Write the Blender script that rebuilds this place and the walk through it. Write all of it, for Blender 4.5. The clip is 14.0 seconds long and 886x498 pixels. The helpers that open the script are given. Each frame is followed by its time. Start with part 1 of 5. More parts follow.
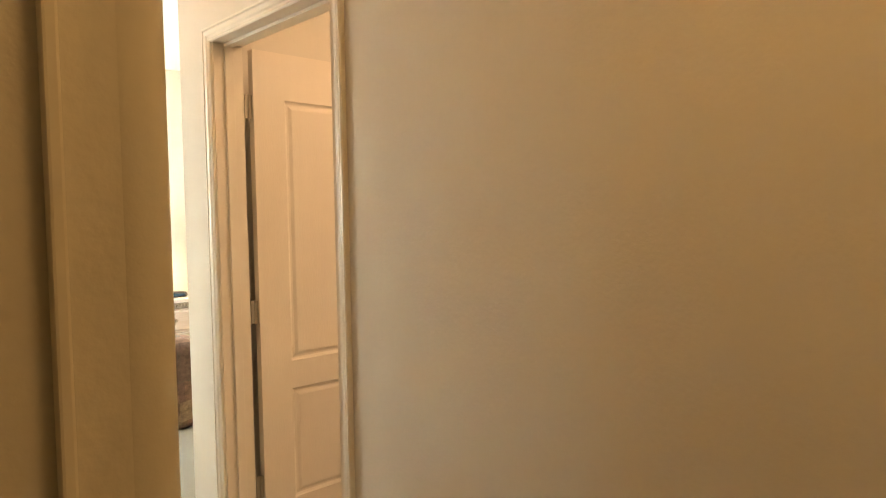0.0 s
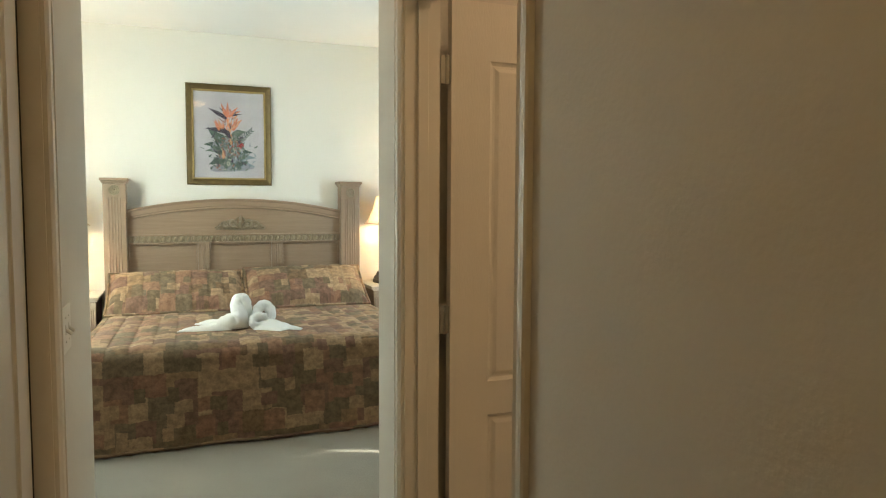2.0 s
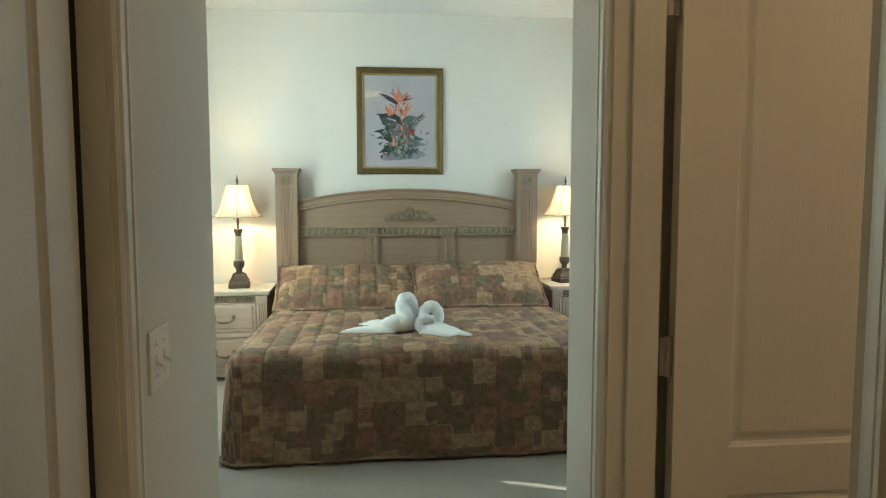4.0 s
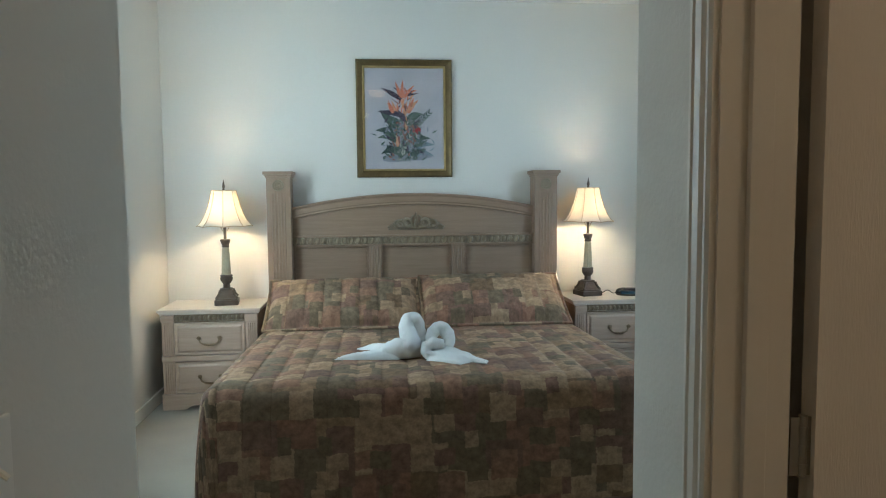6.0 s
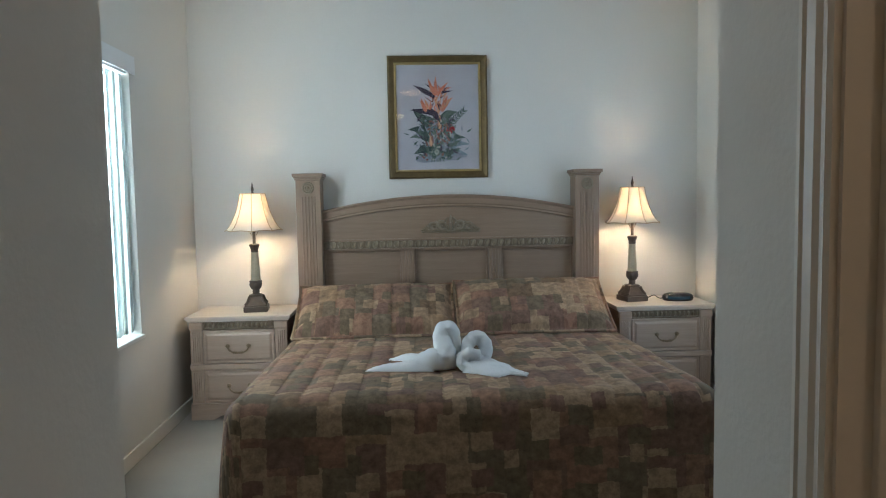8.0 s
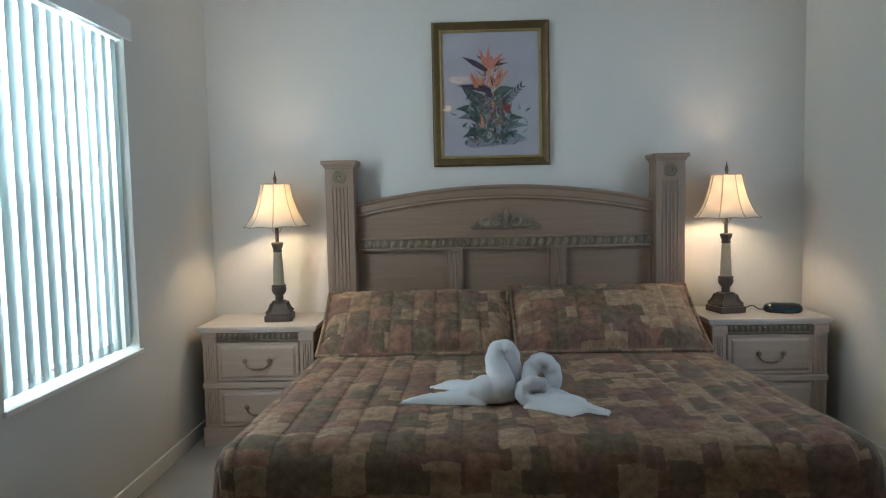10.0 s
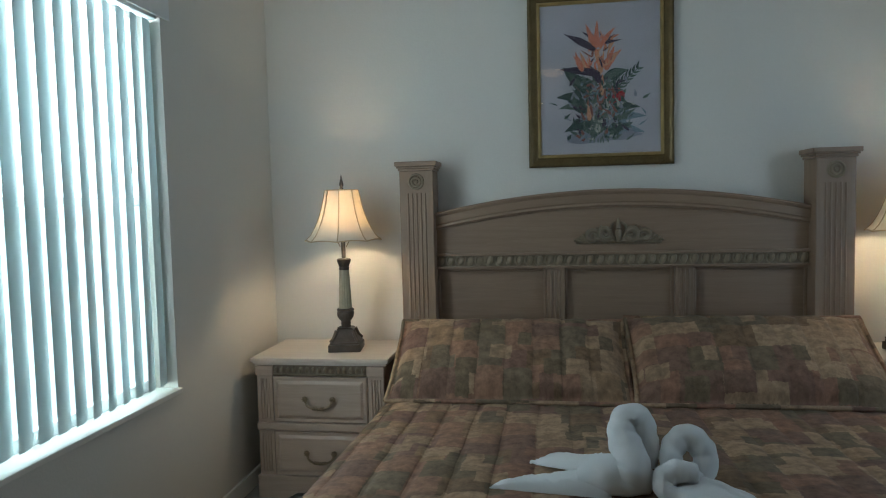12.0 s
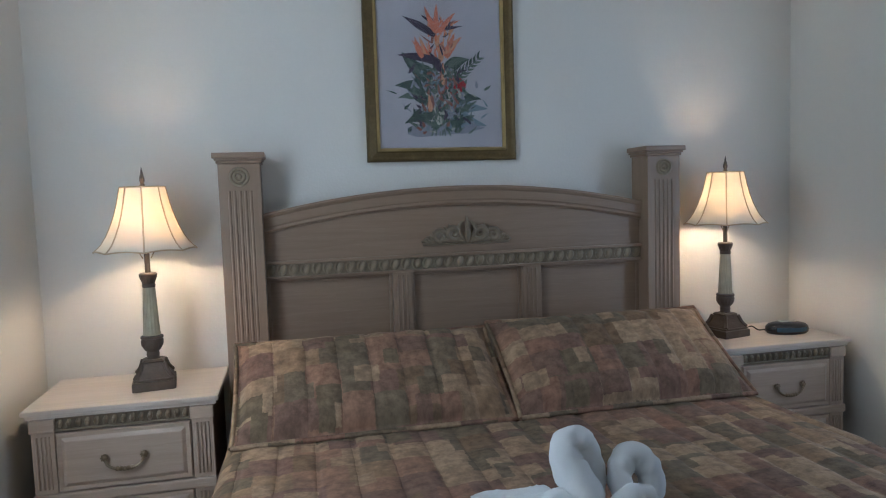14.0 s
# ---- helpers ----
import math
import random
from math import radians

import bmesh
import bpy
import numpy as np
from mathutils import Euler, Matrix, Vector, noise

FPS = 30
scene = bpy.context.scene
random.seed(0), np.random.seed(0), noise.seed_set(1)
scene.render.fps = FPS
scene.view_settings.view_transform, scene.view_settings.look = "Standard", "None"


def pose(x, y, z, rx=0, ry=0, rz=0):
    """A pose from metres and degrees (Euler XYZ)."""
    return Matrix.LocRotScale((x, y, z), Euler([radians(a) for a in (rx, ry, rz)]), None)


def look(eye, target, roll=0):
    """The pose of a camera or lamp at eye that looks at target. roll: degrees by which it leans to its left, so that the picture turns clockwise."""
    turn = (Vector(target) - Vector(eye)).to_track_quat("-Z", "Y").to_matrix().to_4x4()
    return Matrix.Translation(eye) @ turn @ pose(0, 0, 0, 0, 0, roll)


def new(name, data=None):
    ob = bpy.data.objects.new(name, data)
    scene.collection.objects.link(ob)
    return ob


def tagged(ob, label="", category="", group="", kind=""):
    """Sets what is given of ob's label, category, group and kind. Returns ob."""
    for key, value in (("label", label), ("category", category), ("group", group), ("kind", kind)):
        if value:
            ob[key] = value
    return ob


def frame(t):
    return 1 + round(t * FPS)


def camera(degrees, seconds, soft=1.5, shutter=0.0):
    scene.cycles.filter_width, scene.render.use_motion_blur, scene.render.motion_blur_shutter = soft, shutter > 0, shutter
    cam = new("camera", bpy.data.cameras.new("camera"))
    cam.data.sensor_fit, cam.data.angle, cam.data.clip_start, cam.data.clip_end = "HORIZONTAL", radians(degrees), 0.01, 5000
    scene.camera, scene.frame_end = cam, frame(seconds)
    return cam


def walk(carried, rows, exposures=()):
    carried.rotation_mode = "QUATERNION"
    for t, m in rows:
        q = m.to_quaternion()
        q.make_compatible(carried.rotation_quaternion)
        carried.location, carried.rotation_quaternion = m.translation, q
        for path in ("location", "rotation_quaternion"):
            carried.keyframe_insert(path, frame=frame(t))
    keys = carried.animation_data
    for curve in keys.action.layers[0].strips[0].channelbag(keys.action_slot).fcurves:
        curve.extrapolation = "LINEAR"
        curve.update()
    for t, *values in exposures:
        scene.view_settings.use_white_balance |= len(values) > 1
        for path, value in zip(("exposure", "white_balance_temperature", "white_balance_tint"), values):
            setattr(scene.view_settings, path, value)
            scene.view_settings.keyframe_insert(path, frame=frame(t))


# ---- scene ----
cam = camera(66.1, 14.0, soft=1.1)
PATH = [
    (0, (-0.925, -6.537, 1.375), (0.441, -5.078, 1.276), -1.0),
    (0.2, (-0.889, -6.5, 1.382), (0.452, -5.021, 1.278), -0.6),
    (0.4, (-0.851, -6.463, 1.385), (0.464, -4.96, 1.275), -0.6),
    (0.5, (-0.823, -6.455, 1.388), (0.468, -4.933, 1.27), -1.0),
    (0.6, (-0.8, -6.422, 1.387), (0.473, -4.884, 1.268), -0.8),
    (0.8, (-0.712, -6.363, 1.396), (0.499, -4.776, 1.27), -0.8),
    (1, (-0.632, -6.312, 1.38), (0.489, -4.66, 1.26), -0.7),
    (1.2, (-0.589, -6.304, 1.386), (0.426, -4.586, 1.261), -0.5),
    (1.5, (-0.522, -6.273, 1.389), (0.375, -4.49, 1.262), 0.0),
    (2, (-0.438, -6.137, 1.386), (0.273, -4.272, 1.251), 0.3),
    (2.5, (-0.399, -6.013, 1.39), (0.127, -4.089, 1.244), 0.6),
    (3, (-0.373, -5.908, 1.386), (-0.041, -3.943, 1.223), 0.4),
    (3.2, (-0.348, -5.839, 1.38), (-0.092, -3.863, 1.208), 0.1),
    (5.3, (-0.308, -5.173, 1.376), (-0.102, -3.189, 1.23), -0.1),
    (5.5, (-0.303, -5.134, 1.375), (-0.097, -3.15, 1.227), -0.1),
    (6, (-0.271, -5.019, 1.38), (-0.078, -3.034, 1.229), -0.5),
    (6.5, (-0.231, -4.929, 1.382), (-0.089, -2.939, 1.237), -0.9),
    (7, (-0.227, -4.894, 1.39), (-0.129, -2.902, 1.249), -0.8),
    (7.5, (-0.258, -4.882, 1.387), (-0.165, -2.89, 1.242), -1.0),
    (9.8, (-0.242, -4.195, 1.331), (-0.262, -2.2, 1.187), -1.1),
    (10, (-0.246, -4.118, 1.326), (-0.302, -2.123, 1.185), -1.2),
    (10.5, (-0.263, -3.981, 1.338), (-0.392, -1.99, 1.186), -1.1),
    (11, (-0.278, -3.783, 1.336), (-0.478, -1.799, 1.183), -1.5),
    (11.5, (-0.279, -3.594, 1.351), (-0.567, -1.62, 1.21), -1.9),
    (12, (-0.325, -3.453, 1.355), (-0.626, -1.48, 1.227), -1.4),
    (12.5, (-0.408, -3.354, 1.357), (-0.668, -1.376, 1.224), -0.5),
    (13, (-0.497, -3.285, 1.354), (-0.59, -1.292, 1.208), -0.4),
    (13.5, (-0.621, -3.162, 1.352), (-0.413, -1.179, 1.191), -0.9),
    (14, (-0.760, -3.070, 1.368), (-0.322, -1.126, 1.214), -1.8),
]
# the clip's camera closes down as it leaves the dim passage
EXPOSURES = [(0.0, 2.4, 8300, 11), (0.5, 2.0, 7900, 9), (1.0, 1.6, 7700, 4), (2.0, 1.2, 7250, -1), (3.0, 0.97, 6800, -7), (5.5, 0.52, 5750, -9), (6.0, 0.42, 5550, -2), (7.5, 0.2, 5650, 5), (10.0, -0.2, 5700, 6), (10.5, -0.3, 5700, 6), (12.0, -0.72, 5700, 1), (13.0, -0.65, 5600, 1), (13.5, -0.42, 5450, 8), (14.0, -0.27, 5450, 11)]
walk(cam, [(t, look(eye, target, roll)) for t, eye, target, roll in PATH], EXPOSURES)

# ---- world, sun, large lights
world = bpy.data.worlds.new("world")
scene.world = world
world.use_nodes = True
wn = world.node_tree
sky = wn.nodes.new("ShaderNodeTexSky")
sky.sky_type = "NISHITA"
sky.sun_disc = False
sky.sun_elevation = radians(28)
sky.sun_rotation = radians(112)
wn.links.new(sky.outputs[0], wn.nodes["Background"].inputs[0])
wn.nodes["Background"].inputs[1].default_value = 0.1

SUN_TO = Vector((0.93 * math.cos(radians(28)), -0.37 * math.cos(radians(28)), math.sin(radians(28))))


def lamp(name, kind, energy, rgb, m, size=None, size_y=None, spread_angle=180):
    data = bpy.data.lights.new(name, kind)
    data.energy, data.color = energy, rgb
    if kind == "AREA":
        data.shape, data.size, data.size_y, data.spread = "RECTANGLE", size, size_y, radians(spread_angle)
    elif kind == "POINT":
        data.shadow_soft_size = size
    elif kind == "SUN":
        data.angle = radians(size)
    ob = new(name, data)
    ob.matrix_basis = m
    return ob


lamp("sun", "SUN", 5.0, (1, 0.95, 0.87), look(SUN_TO * 20, (0, 0, 0)), 0.5)
# daylight in the two window openings
lamp("daylight_left", "AREA", 200, (0.86, 0.94, 1.0), look((-2.30, -1.80, 1.75), (-1.0, -0.85, 1.25)), 1.5, 2.3)
lamp("daylight_left_opening", "AREA", 20, (0.87, 0.95, 1.0), look((-1.752, -1.48, 1.42), (-0.752, -1.20, 1.42)), 0.60, 1.36, 174)
lamp("daylight_right_opening", "AREA", 11, (0.66, 0.80, 1.0), look((1.777, -1.50, 1.42), (0.777, -1.22, 1.42)), 0.60, 1.36, 166)


# ---- materials
def material(name, rgb, rough=0.6, metal=0.0, var=0.12, scale=3.0, fine=0.0, fine_scale=120.0, bump=0.0, bump_scale=200.0, stretch=(1, 1, 1), spec=0.5, coords="Object"):
    """A painted, woven or metal surface: two scales of colour change and a fine relief."""
    m = bpy.data.materials.new(name)
    m.use_nodes = True
    nt = m.node_tree
    b = nt.nodes["Principled BSDF"]
    b.inputs["Roughness"].default_value, b.inputs["Metallic"].default_value = rough, metal
    b.inputs["Specular IOR Level"].default_value = spec
    tc = nt.nodes.new("ShaderNodeTexCoord")
    mp = nt.nodes.new("ShaderNodeMapping")
    mp.inputs["Scale"].default_value = stretch
    nt.links.new(tc.outputs[coords], mp.inputs[0])
    n1 = nt.nodes.new("ShaderNodeTexNoise")
    n1.inputs["Scale"].default_value, n1.inputs["Detail"].default_value = scale, 4
    n2 = nt.nodes.new("ShaderNodeTexNoise")
    n2.inputs["Scale"].default_value, n2.inputs["Detail"].default_value = fine_scale, 3
    for n in (n1, n2):
        nt.links.new(mp.outputs[0], n.inputs["Vector"])
    r1 = nt.nodes.new("ShaderNodeMapRange")
    r1.inputs["To Min"].default_value, r1.inputs["To Max"].default_value = 1 - var, 1 + var
    nt.links.new(n1.outputs["Fac"], r1.inputs["Value"])
    r2 = nt.nodes.new("ShaderNodeMapRange")
    r2.inputs["To Min"].default_value, r2.inputs["To Max"].default_value = 1 - fine, 1 + fine
    nt.links.new(n2.outputs["Fac"], r2.inputs["Value"])
    mu = nt.nodes.new("ShaderNodeMath")
    mu.operation = "MULTIPLY"
    nt.links.new(r1.outputs[0], mu.inputs[0])
    nt.links.new(r2.outputs[0], mu.inputs[1])
    vm = nt.nodes.new("ShaderNodeVectorMath")
    vm.operation = "SCALE"
    vm.inputs[0].default_value = rgb
    nt.links.new(mu.outputs[0], vm.inputs["Scale"])
    nt.links.new(vm.outputs[0], b.inputs["Base Color"])
    if bump:
        n3 = nt.nodes.new("ShaderNodeTexNoise")
        n3.inputs["Scale"].default_value, n3.inputs["Detail"].default_value = bump_scale, 3
        nt.links.new(mp.outputs[0], n3.inputs["Vector"])
        bp = nt.nodes.new("ShaderNodeBump")
        bp.inputs["Strength"].default_value, bp.inputs["Distance"].default_value = bump, 0.004
        nt.links.new(n3.outputs["Fac"], bp.inputs["Height"])
        nt.links.new(bp.outputs[0], b.inputs["Normal"])
    return m


def wood(name, rgb, axis, rough=0.45):
    """Pickled oak: pale wash in the pores, grain along one axis (0, 1, 2)."""
    m = bpy.data.materials.new(name)
    m.use_nodes = True
    nt = m.node_tree
    b = nt.nodes["Principled BSDF"]
    b.inputs["Roughness"].default_value = rough
    tc = nt.nodes.new("ShaderNodeTexCoord")
    mp = nt.nodes.new("ShaderNodeMapping")
    st = [26.0, 26.0, 26.0]
    st[axis] = 1.6
    mp.inputs["Scale"].default_value = st
    nt.links.new(tc.outputs["Object"], mp.inputs[0])
    g = nt.nodes.new("ShaderNodeTexNoise")
    g.inputs["Scale"].default_value, g.inputs["Detail"].default_value, g.inputs["Distortion"].default_value = 1.6, 6, 0.6
    nt.links.new(mp.outputs[0], g.inputs["Vector"])
    p = nt.nodes.new("ShaderNodeTexNoise")
    p.inputs["Scale"].default_value, p.inputs["Detail"].default_value = 9, 3
    nt.links.new(mp.outputs[0], p.inputs["Vector"])
    ramp = nt.nodes.new("ShaderNodeValToRGB")
    e = ramp.color_ramp.elements
    e[0].position, e[0].color = 0.3, (rgb[0] * 0.92, rgb[1] * 0.91, rgb[2] * 0.89, 1)
    e[1].position, e[1].color = 0.68, (rgb[0] * 1.06, rgb[1] * 1.06, rgb[2] * 1.06, 1)
    k = ramp.color_ramp.elements.new(0.5)
    k.color = (*rgb, 1)
    nt.links.new(g.outputs["Fac"], ramp.inputs["Fac"])
    mx = nt.nodes.new("ShaderNodeMix")
    mx.data_type, mx.blend_type = "RGBA", "MIX"
    pr = nt.nodes.new("ShaderNodeMapRange")
    pr.inputs["From Min"].default_value, pr.inputs["From Max"].default_value = 0.55, 0.75
    pr.inputs["To Max"].default_value = 0.28
    nt.links.new(p.outputs["Fac"], pr.inputs["Value"])
    nt.links.new(pr.outputs[0], mx.inputs["Factor"])
    nt.links.new(ramp.outputs[0], mx.inputs["A"])
    mx.inputs["B"].default_value = (min(1, rgb[0] * 1.35), min(1, rgb[1] * 1.4), min(1, rgb[2] * 1.5), 1)
    nt.links.new(mx.outputs["Result"], b.inputs["Base Color"])
    bp = nt.nodes.new("ShaderNodeBump")
    bp.inputs["Strength"].default_value, bp.inputs["Distance"].default_value = 0.25, 0.002
    nt.links.new(g.outputs["Fac"], bp.inputs["Height"])
    nt.links.new(bp.outputs[0], b.inputs["Normal"])
    return m


def glow(name, rgb, strength):
    m = bpy.data.materials.new(name)
    m.use_nodes = True
    b = m.node_tree.nodes["Principled BSDF"]
    b.inputs["Base Color"].default_value = (0.8, 0.8, 0.8, 1)
    b.inputs["Emission Color"].default_value = (*rgb, 1)
    b.inputs["Emission Strength"].default_value = strength
    return m


def clear_glass(name, tint=(0.97, 0.99, 0.98)):
    m = bpy.data.materials.new(name)
    m.use_nodes = True
    nt = m.node_tree
    nt.nodes.remove(nt.nodes["Principled BSDF"])
    t = nt.nodes.new("ShaderNodeBsdfTransparent")
    t.inputs[0].default_value = (*tint, 1)
    g = nt.nodes.new("ShaderNodeBsdfGlossy")
    g.inputs["Roughness"].default_value = 0.02
    lw = nt.nodes.new("ShaderNodeLayerWeight")
    lw.inputs[0].default_value = 0.5
    p = nt.nodes.new("ShaderNodeMath")
    p.operation = "POWER"
    p.inputs[1].default_value = 4.0
    nt.links.new(lw.outputs["Facing"], p.inputs[0])
    f = nt.nodes.new("ShaderNodeMath")
    f.operation = "MULTIPLY_ADD"
    f.inputs[1].default_value, f.inputs[2].default_value = 0.7, 0.03
    nt.links.new(p.outputs[0], f.inputs[0])
    mx = nt.nodes.new("ShaderNodeMixShader")
    nt.links.new(f.outputs[0], mx.inputs[0])
    nt.links.new(t.outputs[0], mx.inputs[1])
    nt.links.new(g.outputs[0], mx.inputs[2])
    nt.links.new(mx.outputs[0], nt.nodes["Material Output"].inputs["Surface"])
    return m


def cloth_through(name, rgb, through_rgb, share, rough=0.7, var=0.06, scale=8.0):
    """A thin sheet that lets part of the light through: shades and blind slats."""
    m = bpy.data.materials.new(name)
    m.use_nodes = True
    nt = m.node_tree
    b = nt.nodes["Principled BSDF"]
    b.inputs["Base Color"].default_value = (*rgb, 1)
    b.inputs["Roughness"].default_value = rough
    tr = nt.nodes.new("ShaderNodeBsdfTranslucent")
    tc = nt.nodes.new("ShaderNodeTexCoord")
    n = nt.nodes.new("ShaderNodeTexNoise")
    n.inputs["Scale"].default_value = scale
    nt.links.new(tc.outputs["Object"], n.inputs["Vector"])
    r = nt.nodes.new("ShaderNodeMapRange")
    r.inputs["To Min"].default_value, r.inputs["To Max"].default_value = 1 - var, 1 + var
    nt.links.new(n.outputs["Fac"], r.inputs["Value"])
    vm = nt.nodes.new("ShaderNodeVectorMath")
    vm.operation = "SCALE"
    vm.inputs[0].default_value = through_rgb
    nt.links.new(r.outputs[0], vm.inputs["Scale"])
    nt.links.new(vm.outputs[0], tr.inputs[0])
    mx = nt.nodes.new("ShaderNodeMixShader")
    mx.inputs[0].default_value = share
    nt.links.new(b.outputs[0], mx.inputs[1])
    nt.links.new(tr.outputs[0], mx.inputs[2])
    nt.links.new(mx.outputs[0], nt.nodes["Material Output"].inputs["Surface"])
    return m


def patchwork(name):
    """Printed quilt: rectangles of olive, rust, sand and brown laid over one another, mottled, with stitched lines."""
    m = bpy.data.materials.new(name)
    m.use_nodes = True
    nt = m.node_tree
    b = nt.nodes["Principled BSDF"]
    b.inputs["Roughness"].default_value = 0.85
    b.inputs["Sheen Weight"].default_value = 0.04
    b.inputs["Specular IOR Level"].default_value = 0.2
    uv = nt.nodes.new("ShaderNodeTexCoord")
    palette = [(0.1716, 0.1087, 0.0618), (0.2268, 0.1233, 0.0797), (0.1449, 0.1055, 0.0633), (0.2876, 0.1907, 0.1147), (0.1811, 0.1038, 0.0727), (0.2458, 0.1558, 0.0883), (0.1544, 0.1136, 0.0711), (0.2382, 0.1347, 0.0851), (0.3143, 0.2126, 0.1288), (0.1697, 0.1006, 0.0696)]
    wob = nt.nodes.new("ShaderNodeTexNoise")
    wob.inputs["Scale"].default_value = 14
    nt.links.new(uv.outputs["UV"], wob.inputs["Vector"])
    wsc = nt.nodes.new("ShaderNodeVectorMath")
    wsc.operation = "SCALE"
    wsc.inputs["Scale"].default_value = 0.012
    nt.links.new(wob.outputs["Color"], wsc.inputs[0])
    soft = nt.nodes.new("ShaderNodeVectorMath")
    nt.links.new(uv.outputs["UV"], soft.inputs[0])
    nt.links.new(wsc.outputs[0], soft.inputs[1])
    fray = nt.nodes.new("ShaderNodeTexNoise")
    fray.inputs["Scale"].default_value, fray.inputs["Detail"].default_value = 85, 4
    nt.links.new(uv.outputs["UV"], fray.inputs["Vector"])
    fsc = nt.nodes.new("ShaderNodeVectorMath")
    fsc.operation = "SCALE"
    fsc.inputs["Scale"].default_value = 0.016
    nt.links.new(fray.outputs["Color"], fsc.inputs[0])
    wad = nt.nodes.new("ShaderNodeVectorMath")
    nt.links.new(soft.outputs[0], wad.inputs[0])
    nt.links.new(fsc.outputs[0], wad.inputs[1])

    def layer(width, height, offset, shift, turn, seed):
        mp = nt.nodes.new("ShaderNodeMapping")
        mp.inputs["Location"].default_value = (shift, shift * 0.7 + seed, 0)
        mp.inputs["Rotation"].default_value = (0, 0, radians(turn))
        nt.links.new(wad.outputs[0], mp.inputs[0])
        br = nt.nodes.new("ShaderNodeTexBrick")
        br.inputs["Color1"].default_value, br.inputs["Color2"].default_value = (0, 0, 0, 1), (1, 1, 1, 1)
        br.inputs["Mortar Size"].default_value, br.inputs["Scale"].default_value = 0.0, 1.0
        br.inputs["Brick Width"].default_value, br.inputs["Row Height"].default_value = width, height
        br.offset, br.offset_frequency, br.squash, br.squash_frequency = offset, 2, 0.62, 3
        nt.links.new(mp.outputs[0], br.inputs["Vector"])
        ramp = nt.nodes.new("ShaderNodeValToRGB")
        ramp.color_ramp.interpolation = "CONSTANT"
        el = ramp.color_ramp.elements
        while len(el) < len(palette):
            el.new(0.5)
        order = palette[seed:] + palette[:seed]
        for i, c in enumerate(order):
            el[i].position = i / len(order)
            el[i].color = (*c, 1)
        nt.links.new(br.outputs["Color"], ramp.inputs["Fac"])
        return br, ramp

    def over(a, c, fac_node, low, high):
        gate = nt.nodes.new("ShaderNodeMath")
        gate.operation = "COMPARE"
        gate.inputs[1].default_value, gate.inputs[2].default_value = (low + high) / 2, (high - low) / 2
        nt.links.new(fac_node.outputs["Color"], gate.inputs[0])
        mx = nt.nodes.new("ShaderNodeMix")
        mx.data_type = "RGBA"
        nt.links.new(gate.outputs[0], mx.inputs["Factor"])
        nt.links.new(a, mx.inputs["A"])
        nt.links.new(c, mx.inputs["B"])
        return mx.outputs["Result"]

    b1, c1 = layer(0.16, 0.125, 0.43, 0.0, 0, 0)
    b2, c2 = layer(0.13, 0.115, 0.37, 0.31, 90, 3)
    b3, c3 = layer(0.09, 0.075, 0.55, 0.57, 0, 6)
    col = over(c1.outputs[0], c2.outputs[0], b2, 0.40, 0.72)
    col = over(col, c3.outputs[0], b3, 0.60, 0.82)
    # watercolour mottling
    n1 = nt.nodes.new("ShaderNodeTexNoise")
    n1.inputs["Scale"].default_value, n1.inputs["Detail"].default_value, n1.inputs["Roughness"].default_value = 26, 8, 0.68
    nt.links.new(uv.outputs["UV"], n1.inputs["Vector"])
    r1 = nt.nodes.new("ShaderNodeMapRange")
    r1.inputs["From Min"].default_value, r1.inputs["From Max"].default_value = 0.25, 0.75
    r1.inputs["To Min"].default_value, r1.inputs["To Max"].default_value = 0.45, 1.6
    nt.links.new(n1.outputs["Fac"], r1.inputs["Value"])
    sc = nt.nodes.new("ShaderNodeVectorMath")
    sc.operation = "SCALE"
    nt.links.new(col, sc.inputs[0])
    nt.links.new(r1.outputs[0], sc.inputs["Scale"])
    n2 = nt.nodes.new("ShaderNodeTexNoise")
    n2.inputs["Scale"].default_value, n2.inputs["Detail"].default_value, n2.inputs["Roughness"].default_value = 11, 8, 0.65
    nt.links.new(uv.outputs["UV"], n2.inputs["Vector"])
    r2 = nt.nodes.new("ShaderNodeMapRange")
    r2.inputs["From Min"].default_value, r2.inputs["From Max"].default_value = 0.5, 0.75
    r2.inputs["To Max"].default_value = 0.62
    nt.links.new(n2.outputs["Fac"], r2.inputs["Value"])
    mx = nt.nodes.new("ShaderNodeMix")
    mx.data_type = "RGBA"
    nt.links.new(r2.outputs[0], mx.inputs["Factor"])
    nt.links.new(sc.outputs[0], mx.inputs["A"])
    mx.inputs["B"].default_value = (0.098, 0.069, 0.045, 1)
    nt.links.new(mx.outputs["Result"], b.inputs["Base Color"])
    # quilting: puffed channels between stitched rows, and the weave
    sep = nt.nodes.new("ShaderNodeSeparateXYZ")
    nt.links.new(soft.outputs[0], sep.inputs[0])
    waves = []
    for axis, step in (("X", 0.115), ("Y", 0.19)):
        d = nt.nodes.new("ShaderNodeMath")
        d.operation = "MULTIPLY"
        d.inputs[1].default_value = math.pi / step
        nt.links.new(sep.outputs[axis], d.inputs[0])
        s = nt.nodes.new("ShaderNodeMath")
        s.operation = "SINE"
        nt.links.new(d.outputs[0], s.inputs[0])
        a = nt.nodes.new("ShaderNodeMath")
        a.operation = "ABSOLUTE"
        nt.links.new(s.outputs[0], a.inputs[0])
        q = nt.nodes.new("ShaderNodeMath")
        q.operation = "POWER"
        q.inputs[1].default_value = 0.35
        nt.links.new(a.outputs[0], q.inputs[0])
        waves.append(q)
    half = nt.nodes.new("ShaderNodeMath")
    half.operation = "MULTIPLY_ADD"
